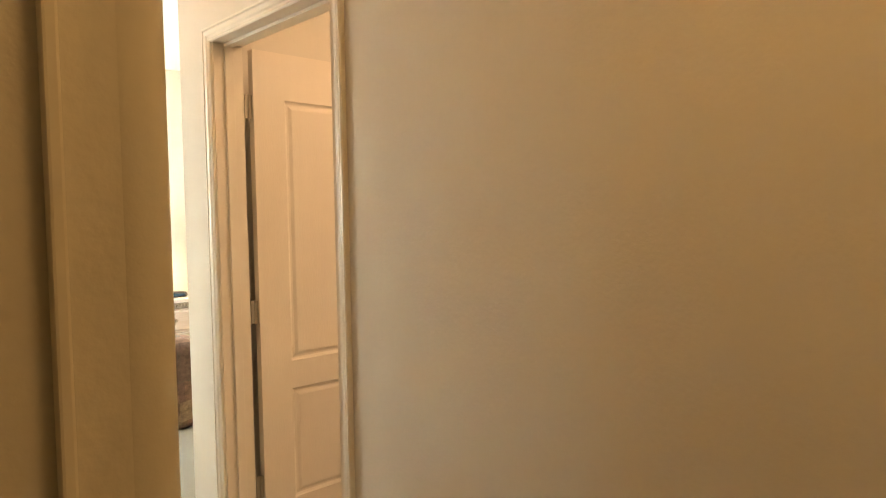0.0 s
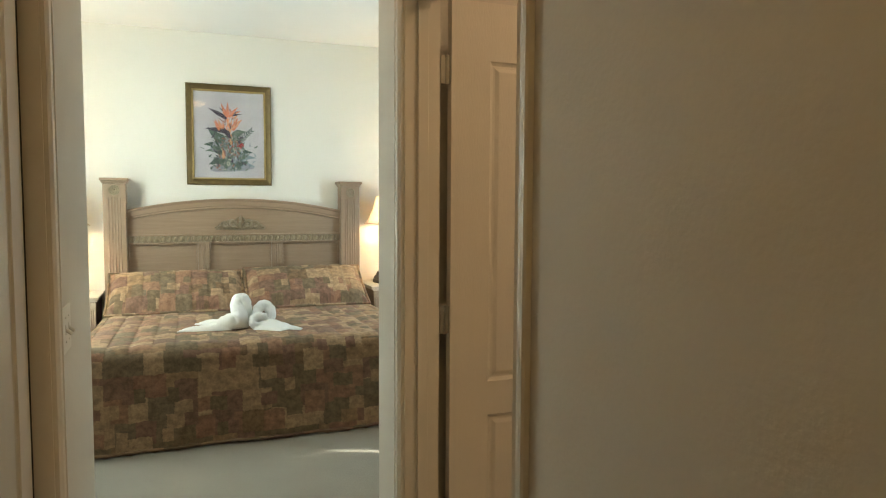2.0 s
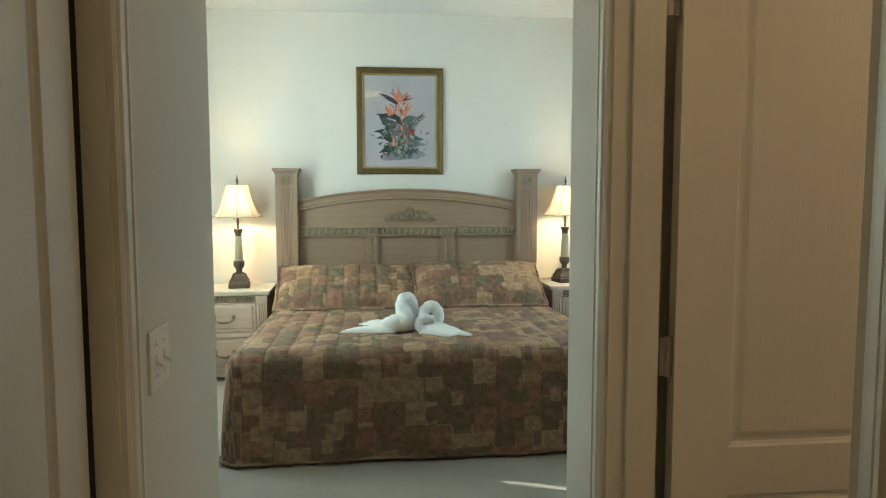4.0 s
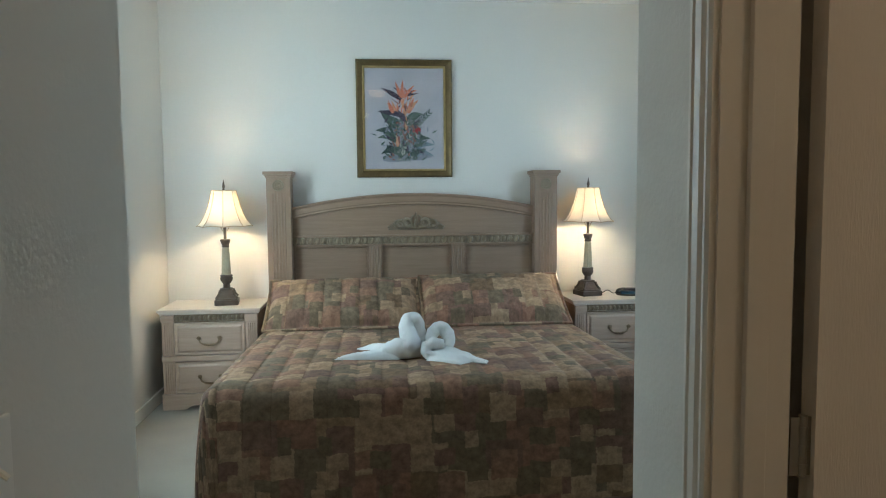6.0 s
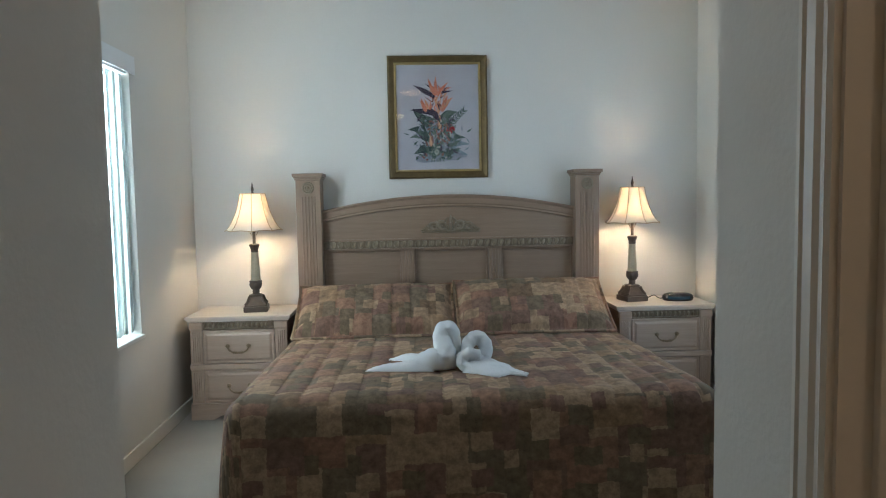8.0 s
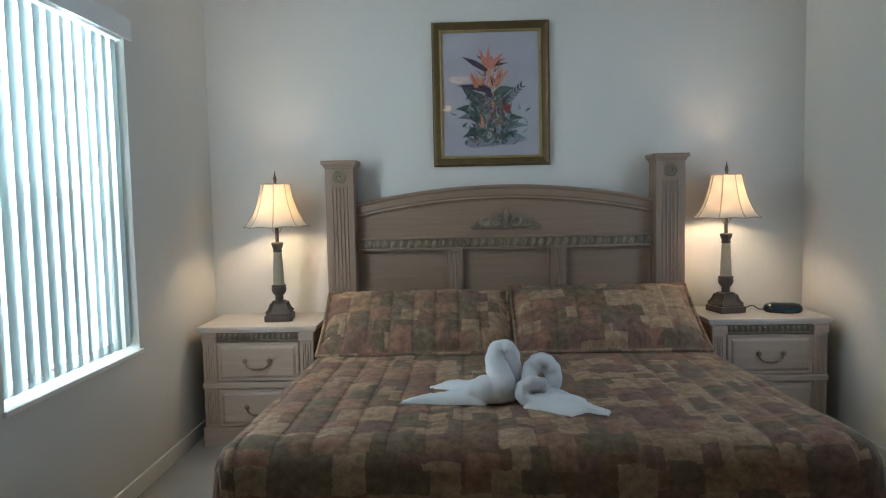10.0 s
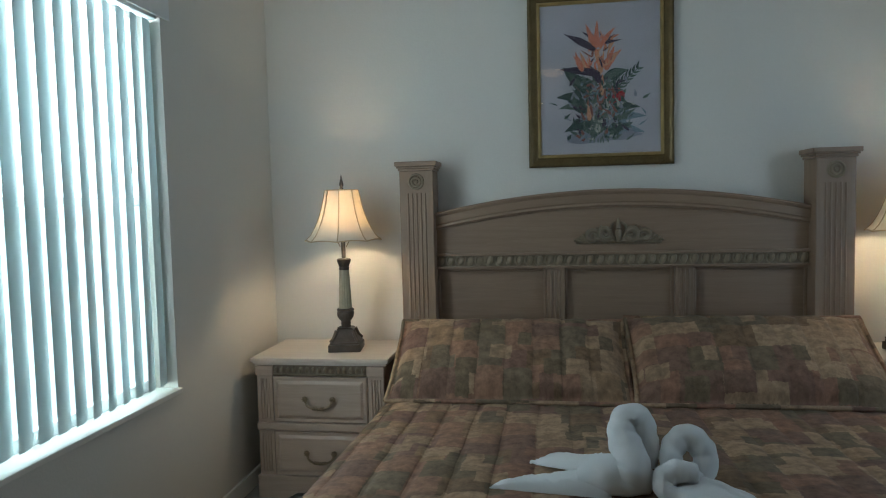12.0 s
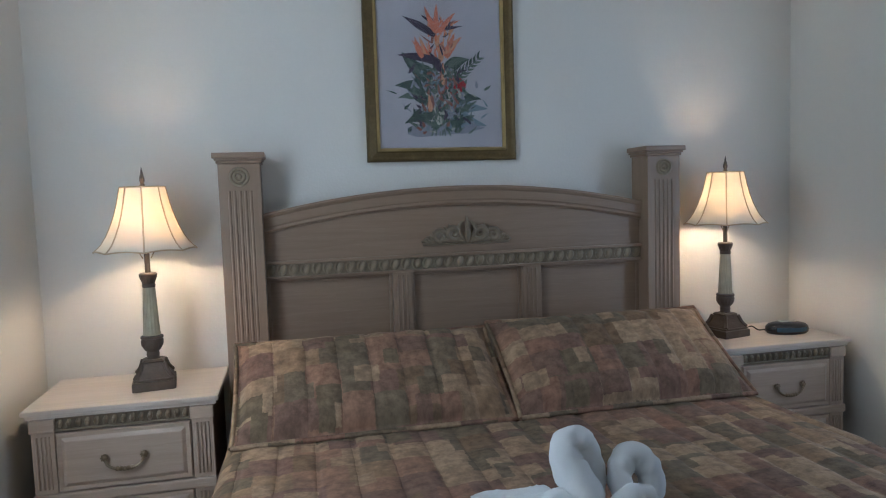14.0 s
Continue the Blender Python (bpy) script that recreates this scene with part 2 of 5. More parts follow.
    half.inputs[1].default_value = 0.25
    nt.links.new(waves[1].outputs[0], half.inputs[0])
    nt.links.new(waves[0].outputs[0], half.inputs[2])
    weave = nt.nodes.new("ShaderNodeTexNoise")
    weave.inputs["Scale"].default_value, weave.inputs["Detail"].default_value = 60, 4
    nt.links.new(uv.outputs["UV"], weave.inputs["Vector"])
    add = nt.nodes.new("ShaderNodeMath")
    add.operation = "MULTIPLY_ADD"
    add.inputs[1].default_value = 0.5
    nt.links.new(weave.outputs["Fac"], add.inputs[0])
    nt.links.new(half.outputs[0], add.inputs[2])
    bp = nt.nodes.new("ShaderNodeBump")
    bp.inputs["Strength"].default_value, bp.inputs["Distance"].default_value = 0.7, 0.006
    nt.links.new(add.outputs[0], bp.inputs["Height"])
    nt.links.new(bp.outputs[0], b.inputs["Normal"])
    return m


M_WALL = material("cream_wall_paint", (0.70, 0.67, 0.605), 0.75, var=0.03, scale=1.5, fine=0.02, fine_scale=60, bump=0.18, bump_scale=90, spec=0.3)
M_CEIL = material("ceiling_paint", (0.80, 0.79, 0.76), 0.85, var=0.03, scale=2, bump=0.5, bump_scale=60, spec=0.2)
M_TRIM = material("white_trim_paint", (0.78, 0.74, 0.66), 0.4, var=0.03, scale=4, fine=0.02)
M_DOOR = material("white_door_paint", (0.78, 0.73, 0.65), 0.42, var=0.03, scale=3, fine=0.03, fine_scale=60, bump=0.2, bump_scale=40, stretch=(8, 8, 1))
M_CARPET = material("beige_carpet", (0.37, 0.345, 0.295), 0.95, var=0.10, scale=4, fine=0.25, fine_scale=350, bump=1.0, bump_scale=420, spec=0.1)
M_OAK_X = wood("pickled_oak_level", (0.262, 0.181, 0.119), 0)
M_OAK_Z = wood("pickled_oak_upright", (0.262, 0.181, 0.119), 2)
M_STAND_X = wood("pickled_oak_stand", (0.47, 0.36, 0.27), 0)
M_STAND_Z = wood("pickled_oak_stand_upright", (0.47, 0.36, 0.27), 2)
M_OAK_Y = wood("pickled_oak_deep", (0.262, 0.181, 0.119), 1)
M_TOP = wood("pale_washed_oak_top", (0.60, 0.52, 0.44), 0, 0.28)
M_CARVE = material("carved_gilt_wash", (0.25, 0.197, 0.126), 0.42, 0.1, var=0.3, scale=30, fine=0.2, fine_scale=200, bump=0.4, bump_scale=150)
# shade behind the carvings put into a darker brown; also the ornament's own tone
M_ANTIQUE = material("recess_shade_and_ornament_brown", (0.20, 0.155, 0.10), 0.5, var=0.3, scale=30, fine=0.2, fine_scale=200)
M_QUILT = patchwork("patchwork_quilt_print")
M_TOWEL = material("white_terry", (0.80, 0.81, 0.80), 0.95, var=0.05, scale=20, fine=0.05, fine_scale=500, bump=1.0, bump_scale=450, spec=0.1)
M_SHEET = material("white_sheet", (0.75, 0.74, 0.70), 0.9, var=0.04)
M_BRONZE = material("aged_bronze_resin", (0.085, 0.066, 0.05), 0.5, 0.25, var=0.35, scale=25, fine=0.2, fine_scale=120, bump=0.4, bump_scale=120)
M_STONE = material("ivory_fluted_shaft", (0.34, 0.31, 0.22), 0.5, var=0.25, scale=18, fine=0.1)
M_BRASS = material("antique_brass", (0.27, 0.205, 0.13), 0.36, 0.8, var=0.25, scale=60, fine=0.1)
M_STEEL = material("satin_steel", (0.40, 0.37, 0.31), 0.35, 0.9, var=0.1, scale=40)
M_GOLD = material("antique_gold_frame", (0.135, 0.094, 0.037), 0.42, 0.55, var=0.35, scale=20, fine=0.25, fine_scale=90, bump=0.4, bump_scale=60)
M_GOLD_LIGHT = material("bright_gold_lip", (0.42, 0.31, 0.13), 0.38, 0.6, var=0.3, scale=25, fine=0.15)
M_BLACK = material("black_plastic", (0.012, 0.012, 0.014), 0.25, var=0.1)
M_LENS = material("dark_blue_display", (0.02, 0.05, 0.08), 0.12, var=0.1)
M_PLATE = material("ivory_switch_plate", (0.80, 0.77, 0.70), 0.35, var=0.02)
M_SLAT = cloth_through("translucent_blind_slat", (0.74, 0.78, 0.76), (0.64, 0.75, 0.76), 0.22, 0.4)
M_SHADE = cloth_through("cream_shade_cloth", (0.74, 0.67, 0.54), (0.86, 0.61, 0.34), 0.095, 0.85)
M_SHADE_TRIM = material("beige_shade_braid", (0.50, 0.40, 0.26), 0.8, var=0.1, scale=60)
M_BULB = glow("warm_bulb", (1, 0.78, 0.52), 25)
M_OUTSIDE = glow("hazy_daylight", (0.88, 0.96, 1.0), 5.0)
M_DOME = glow("opal_dome", (1, 0.56, 0.27), 4.1)
M_PANE = clear_glass("clear_pane")
M_SCREEN = clear_glass("insect_screen_mesh", (0.76, 0.78, 0.78))
M_ALU = material("white_window_frame", (0.76, 0.77, 0.76), 0.35, var=0.03)
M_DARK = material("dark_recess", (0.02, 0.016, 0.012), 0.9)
M_CANVAS = material("lilac_grey_print", (0.475, 0.425, 0.465), 0.6, var=0.22, scale=5, fine=0.06, fine_scale=60)


# ---- building helpers
def part(name, bm, mat, parent=None, label="", smooth=False, angle=None):
    bmesh.ops.recalc_face_normals(bm, faces=bm.faces)
    me = bpy.data.meshes.new(name)
    bm.to_mesh(me)
    bm.free()
    me.materials.append(mat)
    if smooth:
        for p in me.polygons:
            p.use_smooth = True
        me.set_sharp_from_angle(angle=radians(angle or 40))
    ob = new(name, me)
    if parent:
        ob.parent = parent
    if label:
        ob["label"] = label
    return ob


def thing(name, m, label, category, group=""):
    ob = new(name)
    ob.empty_display_size = 0.05
    ob.matrix_basis = m
    return tagged(ob, label, category, group)


def box(bm, x0, x1, y0, y1, z0, z1, bevel=0.0, segs=2):
    made = bmesh.ops.create_cube(bm, size=1, matrix=Matrix.Translation(((x0 + x1) / 2, (y0 + y1) / 2, (z0 + z1) / 2)) @ Matrix.Diagonal((abs(x1 - x0), abs(y1 - y0), abs(z1 - z0), 1)))
    if bevel:
        edges = {e for v in made["verts"] for e in v.link_edges}
        bmesh.ops.bevel(bm, geom=list(edges), offset=bevel, segments=segs, affect="EDGES", profile=0.6)
    return bm


def boxed(*dims, bevel=0.0, segs=2):
    return box(bmesh.new(), *dims, bevel=bevel, segs=segs)


def lathe(profile, n=32, flutes=0, depth=0.0, span=(0, 0)):
    bm = bmesh.new()
    rings = []
    for r, z in profile:
        ring = []
        for i in range(n):
            a = 2 * math.pi * i / n
            rr = r
            if flutes and span[0] < z < span[1]:
                rr -= depth * (0.5 + 0.5 * math.cos(flutes * a))
            ring.append(bm.verts.new((rr * math.cos(a), rr * math.sin(a), z)))
        rings.append(ring)
    for p, q in zip(rings, rings[1:]):
        for i in range(n):
            bm.faces.new((p[i], p[(i + 1) % n], q[(i + 1) % n], q[i]))
    for ring in (rings[0][::-1], rings[-1]):
        if (ring[0].co - ring[n // 2].co).length > 1e-4:
            bm.faces.new(ring)
    return bm


def tube(bm, points, radii, n=10, flat=1.0, up=Vector((0, 0, 1)), closed_ends=True):
    """A round or flattened rod along the points; flat scales it along up."""
    pts = [Vector(p) for p in points]
    rings = []
    for i, p in enumerate(pts):
        d = (pts[min(i + 1, len(pts) - 1)] - pts[max(i - 1, 0)]).normalized()
        side = d.cross(up)
        if side.length < 1e-3:
            side = d.cross(Vector((0, 1, 0)))
        side.normalize()
        top = side.cross(d).normalized()
        r = radii[i] if isinstance(radii, (list, tuple)) else radii
        rings.append([bm.verts.new(p + side * (r * math.cos(2 * math.pi * k / n)) + top * (r * flat * math.sin(2 * math.pi * k / n))) for k in range(n)])
    for a, b in zip(rings, rings[1:]):
        for k in range(n):
            bm.faces.new((a[k], a[(k + 1) % n], b[(k + 1) % n], b[k]))
    if closed_ends:
        bm.faces.new(rings[0][::-1])
        bm.faces.new(rings[-1])
    return bm


def smooth_path(points, steps=6):
    """Catmull-Rom points through the given ones."""
    p = [Vector(q) for q in points]
    p = [p[0] * 2 - p[1]] + p + [p[-1] * 2 - p[-2]]
    out = []
    for i in range(1, len(p) - 2):
        for k in range(steps):
            t = k / steps
            out.append(0.5 * ((2 * p[i]) + (p[i + 1] - p[i - 1]) * t + (2 * p[i - 1] - 5 * p[i] + 4 * p[i + 1] - p[i + 2]) * t * t + (3 * p[i] - p[i - 1] - 3 * p[i + 1] + p[i + 2]) * t ** 3))
    out.append(p[-2])
    return out


def sheet_mesh(nu, nv, where, uv_at=None):
    """A grid of nu x nv cells from where(i/nu, j/nv), with metres as its UV map."""
    bm = bmesh.new()
    lay = bm.loops.layers.uv.new("UVMap")
    g = [[bm.verts.new(where(i / nu, j / nv)) for j in range(nv + 1)] for i in range(nu + 1)]
    for i in range(nu):
        for j in range(nv):
            f = bm.faces.new((g[i][j], g[i + 1][j], g[i + 1][j + 1], g[i][j + 1]))
            if uv_at:
                for lp, (a, c) in zip(f.loops, ((i, j), (i + 1, j), (i + 1, j + 1), (i, j + 1))):
                    lp[lay].uv = uv_at(a / nu, c / nv)
    return bm


def structure(ob, label=""):
    return tagged(ob, label, "", "", "structure")


# ---- large structure
XL, XR, YN, ZC = -1.765, 1.79, -3.737, 2.80
HL, HR = -0.721, 0.213  # faces of the passage walls
WY0, WY1, WZ0, WZ1 = -1.955, -1.005, 0.66, 2.13  # window opening in the side wall
RY0, RY1 = -3.3, -1.06  # opening in the opposite wall


def wall(name, label, *boxes, mat=None):
    bm = bmesh.new()
    for d in boxes:
        box(bm, *d)
    return structure(part(name, bm, mat or M_WALL), label)


wall("floor", "beige cut-pile carpet floor", (-3.2, 3.4, -9.0, 0.14, -0.1, 0.0), mat=M_CARPET)
wall("ceiling", "flat white textured ceiling", (-3.2, 3.4, -9.0, 0.14, ZC, ZC + 0.12), mat=M_CEIL)
wall("wall_north", "cream painted wall behind the bed", (XL - 0.14, XR + 0.14, 0, 0.14, 0, ZC))
wall("wall_west", "cream painted wall with a recessed window",
     (XL - 0.14, XL, YN, WY0, 0, ZC), (XL - 0.14, XL, WY1, 0, 0, ZC), (XL - 0.14, XL, WY0, WY1, 0, WZ0), (XL - 0.14, XL, WY0, WY1, WZ1, ZC))
wall("wall_east", "cream painted wall with a window",
     (XR, XR + 0.14, YN, RY0, 0, ZC), (XR, XR + 0.14, RY1, 0, 0, ZC), (XR, XR + 0.14, RY0, RY1, 0, WZ0), (XR, XR + 0.14, RY0, RY1, WZ1, ZC))
wall("wall_south_1", "cream painted wall beside the passage", (XL - 0.14, HL - 0.115, YN - 0.115, YN, 0, ZC))
wall("wall_south_2", "cream painted wall beside the passage", (HR + 0.115, XR + 0.14, YN - 0.163, YN - 0.048, 0, ZC))
# passage walls with the closet opening and the bathroom doorway
CY0, CY1, DH = -5.455, -4.416, 2.05
wall("wall_passage_west", "cream painted passage wall with a closet opening",
     (HL - 0.115, HL, CY1, YN, 0, ZC), (HL - 0.115, HL - 0.046, -6.085, CY0, 0, ZC), (HL - 0.046, HL - 0.017, -6.054, CY0, 0, ZC), (HL - 0.115, HL, CY0, CY1, DH, ZC))
BY0, BY1 = -4.886, -4.075
wall("wall_passage_east", "cream painted passage wall with a bathroom doorway",
     (HR, HR + 0.115, BY1, YN - 0.048, 0, ZC), (HR, HR + 0.115, -9.0, BY0, 0, ZC), (HR, HR + 0.115, BY0, BY1, DH, ZC))
wall("wall_outer_1", "plain cream wall closing the room behind", (-3.2, HL - 0.115, -6.085, -5.97, 0, ZC), (-3.2, -3.08, -9.0, -6.085, 0, ZC))
wall("wall_outer_2", "plain cream wall closing the room behind", (-3.2, HR, -9.12, -9.0, 0, ZC))
wall("wall_closet", "plain cream closet walls", (-1.5, -1.4, -5.9, YN - 0.115, 0, ZC), (-1.4, HL - 0.115, -5.9, -5.8, 0, ZC))
wall("wall_bathroom", "cream bathroom walls lit by a warm lamp", (2.2, 2.3, -6.2, YN - 0.115, 0, ZC), (HR + 0.115, 2.2, -6.3, -6.2, 0, ZC))


def baseboard(x0, x1, y0, y1):
    bm = boxed(x0, x1, y0, y1, 0.0, 0.085, bevel=0.005)
    structure(part("baseboard", bm, M_TRIM), "painted baseboard along the wall")


baseboard(XL + 0.014, XR - 0.014, -0.013, -0.001)
baseboard(XL + 0.001, XL + 0.013, YN, -0.001)
baseboard(XR - 0.013, XR - 0.001, YN, -0.001)
baseboard(XL + 0.014, HL - 0.02, YN + 0.001, YN + 0.013)
baseboard(HR + 0.02, XR - 0.014, YN - 0.047, YN - 0.035)
baseboard(HL + 0.001, HL + 0.013, -4.365, YN + 0.013)
baseboard(HR - 0.013, HR - 0.001, -4.025, YN - 0.035)
baseboard(HR - 0.013, HR - 0.001, -8.9, -4.95)


def casing(face, sign, y0, y1, top, label):
    """Moulded door casing on a wall face at x=face, on the side that sign names, round an opening."""
    bm = bmesh.new()
    w = 0.056
    prof = [(0.0, 0.0), (0.0, 0.010), (0.006, 0.014), (0.014, 0.010), (0.020, 0.010), (0.026, 0.015), (0.040, 0.017), (0.043, 0.013), (0.046, 0.019), (0.053, 0.019), (w, 0.013), (w, 0.0)]

    def run(pts):
        rows = [[bm.verts.new(p) for p in row] for row in pts]
        n = len(rows[0])
        for a, b in zip(rows, rows[1:]):
            for i in range(n - 1):
                bm.faces.new((a[i], a[i + 1], b[i + 1], b[i]))

    x = lambda d: face + sign * (d + 0.0005)
    run([[(x(d), y0 - u, 0.0) for u, d in prof], [(x(d), y0 - u, top + u) for u, d in prof], [(x(d), y1 + u, top + u) for u, d in prof], [(x(d), y1 + u, 0.0) for u, d in prof]])
    return structure(part("trim", bm, M_TRIM, smooth=True, angle=25), label)


casing(HR, -1, BY0 + 0.012, BY1 - 0.012, 2.032, "white moulded casing round the bathroom doorway")
casing(HL, 1, CY0 + 0.012, CY1 - 0.012, 2.032, "white moulded casing round the closet")


def jamb(x0, x1, y0, y1, stop_x):
    bm = bmesh.new()
    box(bm, x0, x1, y1 - 0.018, y1 - 0.0005, 0, 2.032)
    box(bm, x0, x1, y0 + 0.0005, y0 + 0.018, 0, 2.032)
    box(bm, x0, x1, y0 + 0.0005, y1 - 0.0005, 2.032, 2.0495)
    if stop_x is not None:
        box(bm, stop_x, stop_x + 0.034, y1 - 0.030, y1 - 0.018, 0, 2.020, bevel=0.002)
        box(bm, stop_x, stop_x + 0.034, y0 + 0.018, y0 + 0.030, 0, 2.020, bevel=0.002)
        box(bm, stop_x, stop_x + 0.034, y0 + 0.018, y1 - 0.018, 2.020, 2.032, bevel=0.002)
    return structure(part("trim", bm, M_TRIM), "painted door jamb with a stop")


jamb(HR - 0.001, HR + 0.1155, BY0, BY1, HR + 0.04)
jamb(HL - 0.1155, HL + 0.001, CY0, CY1, None)

# near-black strip stands in for the shade in the closet door gap
structure(part("trim", boxed(HL - 0.075, HL - 0.039, -4.4615, -4.4345, 0.01, 2.03), M_DARK), "near-black strip standing in for the shaded gap beside the closet door")

# bullnose corner and casing strip at the end of the passage wall
bm = bmesh.new()
tube(bm, [(HL - 0.049, -6.054, 0), (HL - 0.049, -6.054, ZC)], 0.032, 24)
structure(part("wall_corner", bm, M_WALL, smooth=True), "rounded plaster corner of the passage wall")
structure(part("trim", boxed(HL - 0.101, HL - 0.092, -6.098, -6.0855, 0, 2.4, bevel=0.002), M_TRIM), "narrow painted strip on the wall corner")


def panel_door(name, width, height, thick, panels, m, label):
    """A moulded door in its own plane: x along the width from the hinge, y its thickness (front at y=0), z up. panels: (x0, x1, z0, z1)."""
    ob = new(name)
    ob.matrix_basis = m
    structure(ob, label)
    xs = sorted({0.0, width, *[p[0] for p in panels], *[p[1] for p in panels]})
    zs = sorted({0.0, height, *[p[2] for p in panels], *[p[3] for p in panels]})
    bm = bmesh.new()
    for a, b in zip(xs, xs[1:]):
        for c, d in zip(zs, zs[1:]):
            inside = any(p[0] <= a and b <= p[1] and p[2] <= c and d <= p[3] for p in panels)
            if not inside:
                box(bm, a, b, 0, thick, c, d)
    bmesh.ops.remove_doubles(bm, verts=bm.verts, dist=1e-5)
    part("leaf", bm, M_DOOR, ob)
    for x0, x1, z0, z1 in panels:
        for side, s in ((0.0, 1), (thick, -1)):
            bm = bmesh.new()
            rings = []
            for inset, depth in ((0.0, 0.0), (0.004, 0.005), (0.012, 0.009), (0.020, 0.008), (0.032, 0.0025), (0.036, 0.002)):
                y = side + s * depth
                rings.append([bm.verts.new(q) for q in ((x0 + inset, y, z0 + inset), (x1 - inset, y, z0 + inset), (x1 - inset, y, z1 - inset), (x0 + inset, y, z1 - inset))])
            for a, b in zip(rings, rings[1:]):
                for i in range(4):
                    bm.faces.new((a[i], a[(i + 1) % 4], b[(i + 1) % 4], b[i]))
            bm.faces.new(rings[-1])
            part("panel", bm, M_DOOR, ob)
    return ob


# bathroom door, swung fully open: its leaf runs away from the hinges
door = panel_door("door_1", 0.745, 2.02, 0.035, [(0.135, 0.61, 0.785, 1.835), (0.135, 0.61, 0.22, 0.672)],
                  pose(0.364, -4.102, 0.008), "open white two-panel bathroom door on steel hinges")
for z in (0.30, 1.0, 1.80):
    bm = bmesh.new()
    tube(bm, [(-0.012, 0.012, z - 0.046), (-0.012, 0.012, z + 0.046)], 0.0065, 12)
    for k in (-0.028, 0.0, 0.028):
        tube(bm, [(-0.012, 0.012, z + k - 0.002), (-0.012, 0.012, z + k + 0.002)], 0.0078, 12)
    box(bm, -0.012, 0.0, 0.010, 0.013, z - 0.044, z + 0.044)
    box(bm, -0.032, -0.012, 0.010, 0.013, z - 0.044, z + 0.044)
    part("hinge", bm, M_STEEL, door, "satin steel butt hinge")

# closed folding closet doors, two leaves
for i, (ya, yb) in enumerate(((-4.938, -4.462), (-5.430, -4.9395))):
    w = yb - ya
    panel_door("door_2" if i == 0 else "door_3", w, 2.02, 0.032, [(0.11, w - 0.10, 0.24, 1.92)],
               Matrix.Translation((HL - 0.037, ya, 0.008)) @ Matrix.Rotation(radians(90), 4, "Z"), "closed white folding closet door leaf with moulded panels")


def window(name, y0, y1, inner, outward, label):
    """A white sash window in a wall opening; inner: the wall's room face, outward: -1 or 1 along x."""
    ob = new(name)
    structure(ob, label)
    xg = inner + outward * 0.115
    zm = (WZ0 + WZ1) / 2
    bm = bmesh.new()
    for d in ((y0, y0 + 0.045, WZ0, WZ1), (y1 - 0.045, y1, WZ0, WZ1), (y0 + 0.045, y1 - 0.045, WZ1 - 0.045, WZ1), (y0 + 0.045, y1 - 0.045, WZ0, WZ0 + 0.045), (y0 + 0.045, y1 - 0.045, zm - 0.016, zm + 0.016)):
        box(bm, xg - 0.02, xg + 0.02, d[0] + 0.0005, d[1] - 0.0005, d[2] + 0.0005, d[3] - 0.0005, bevel=0.003)
    part("window_frame", bm, M_ALU, ob)
    for z0, z1 in ((WZ0 + 0.045, zm - 0.025), (zm + 0.025, WZ1 - 0.045)):
        pane = part("pane", boxed(xg - 0.002, xg + 0.002, y0 + 0.045, y1 - 0.045, z0, z1), M_PANE, ob)
        pane.visible_shadow = False
    xo = xg + outward * 0.026
    if outward < 0:
        part("insect_screen", boxed(min(xo, xo + 0.002), max(xo, xo + 0.002), y0 + 0.02, y1 - 0.02, WZ0 + 0.02, zm), M_SCREEN, ob, "grey insect screen over the lower sash")
    sill = sorted((inner + outward * 0.094, inner - outward * 0.016))
    part("window_sill", boxed(*sill, y0 - 0.012, y1 + 0.012, WZ0 - 0.016, WZ0 + 0.004, bevel=0.004), M_PLATE, ob, "white window sill")
    return ob


window("window_1", WY0, WY1, XL, -1, "white sash window in a deep recess")
window("window_2", RY0, RY1, XR, 1, "white sash window in a deep recess")
wall("backdrop", "bright hazy daylight outside the window", (-4.02, -4.0, -5.0, 9.0, -0.4, 5.0), mat=M_OUTSIDE)
# unseen slab, added so that only a low sliver of sun enters
wall("sun_cutoff_slab", "unseen overhang added to cut the sun to a short streak", (XR + 0.14, XR + 2.89, -6.0, 1.5, 2.5, 2.6), mat=M_CEIL)


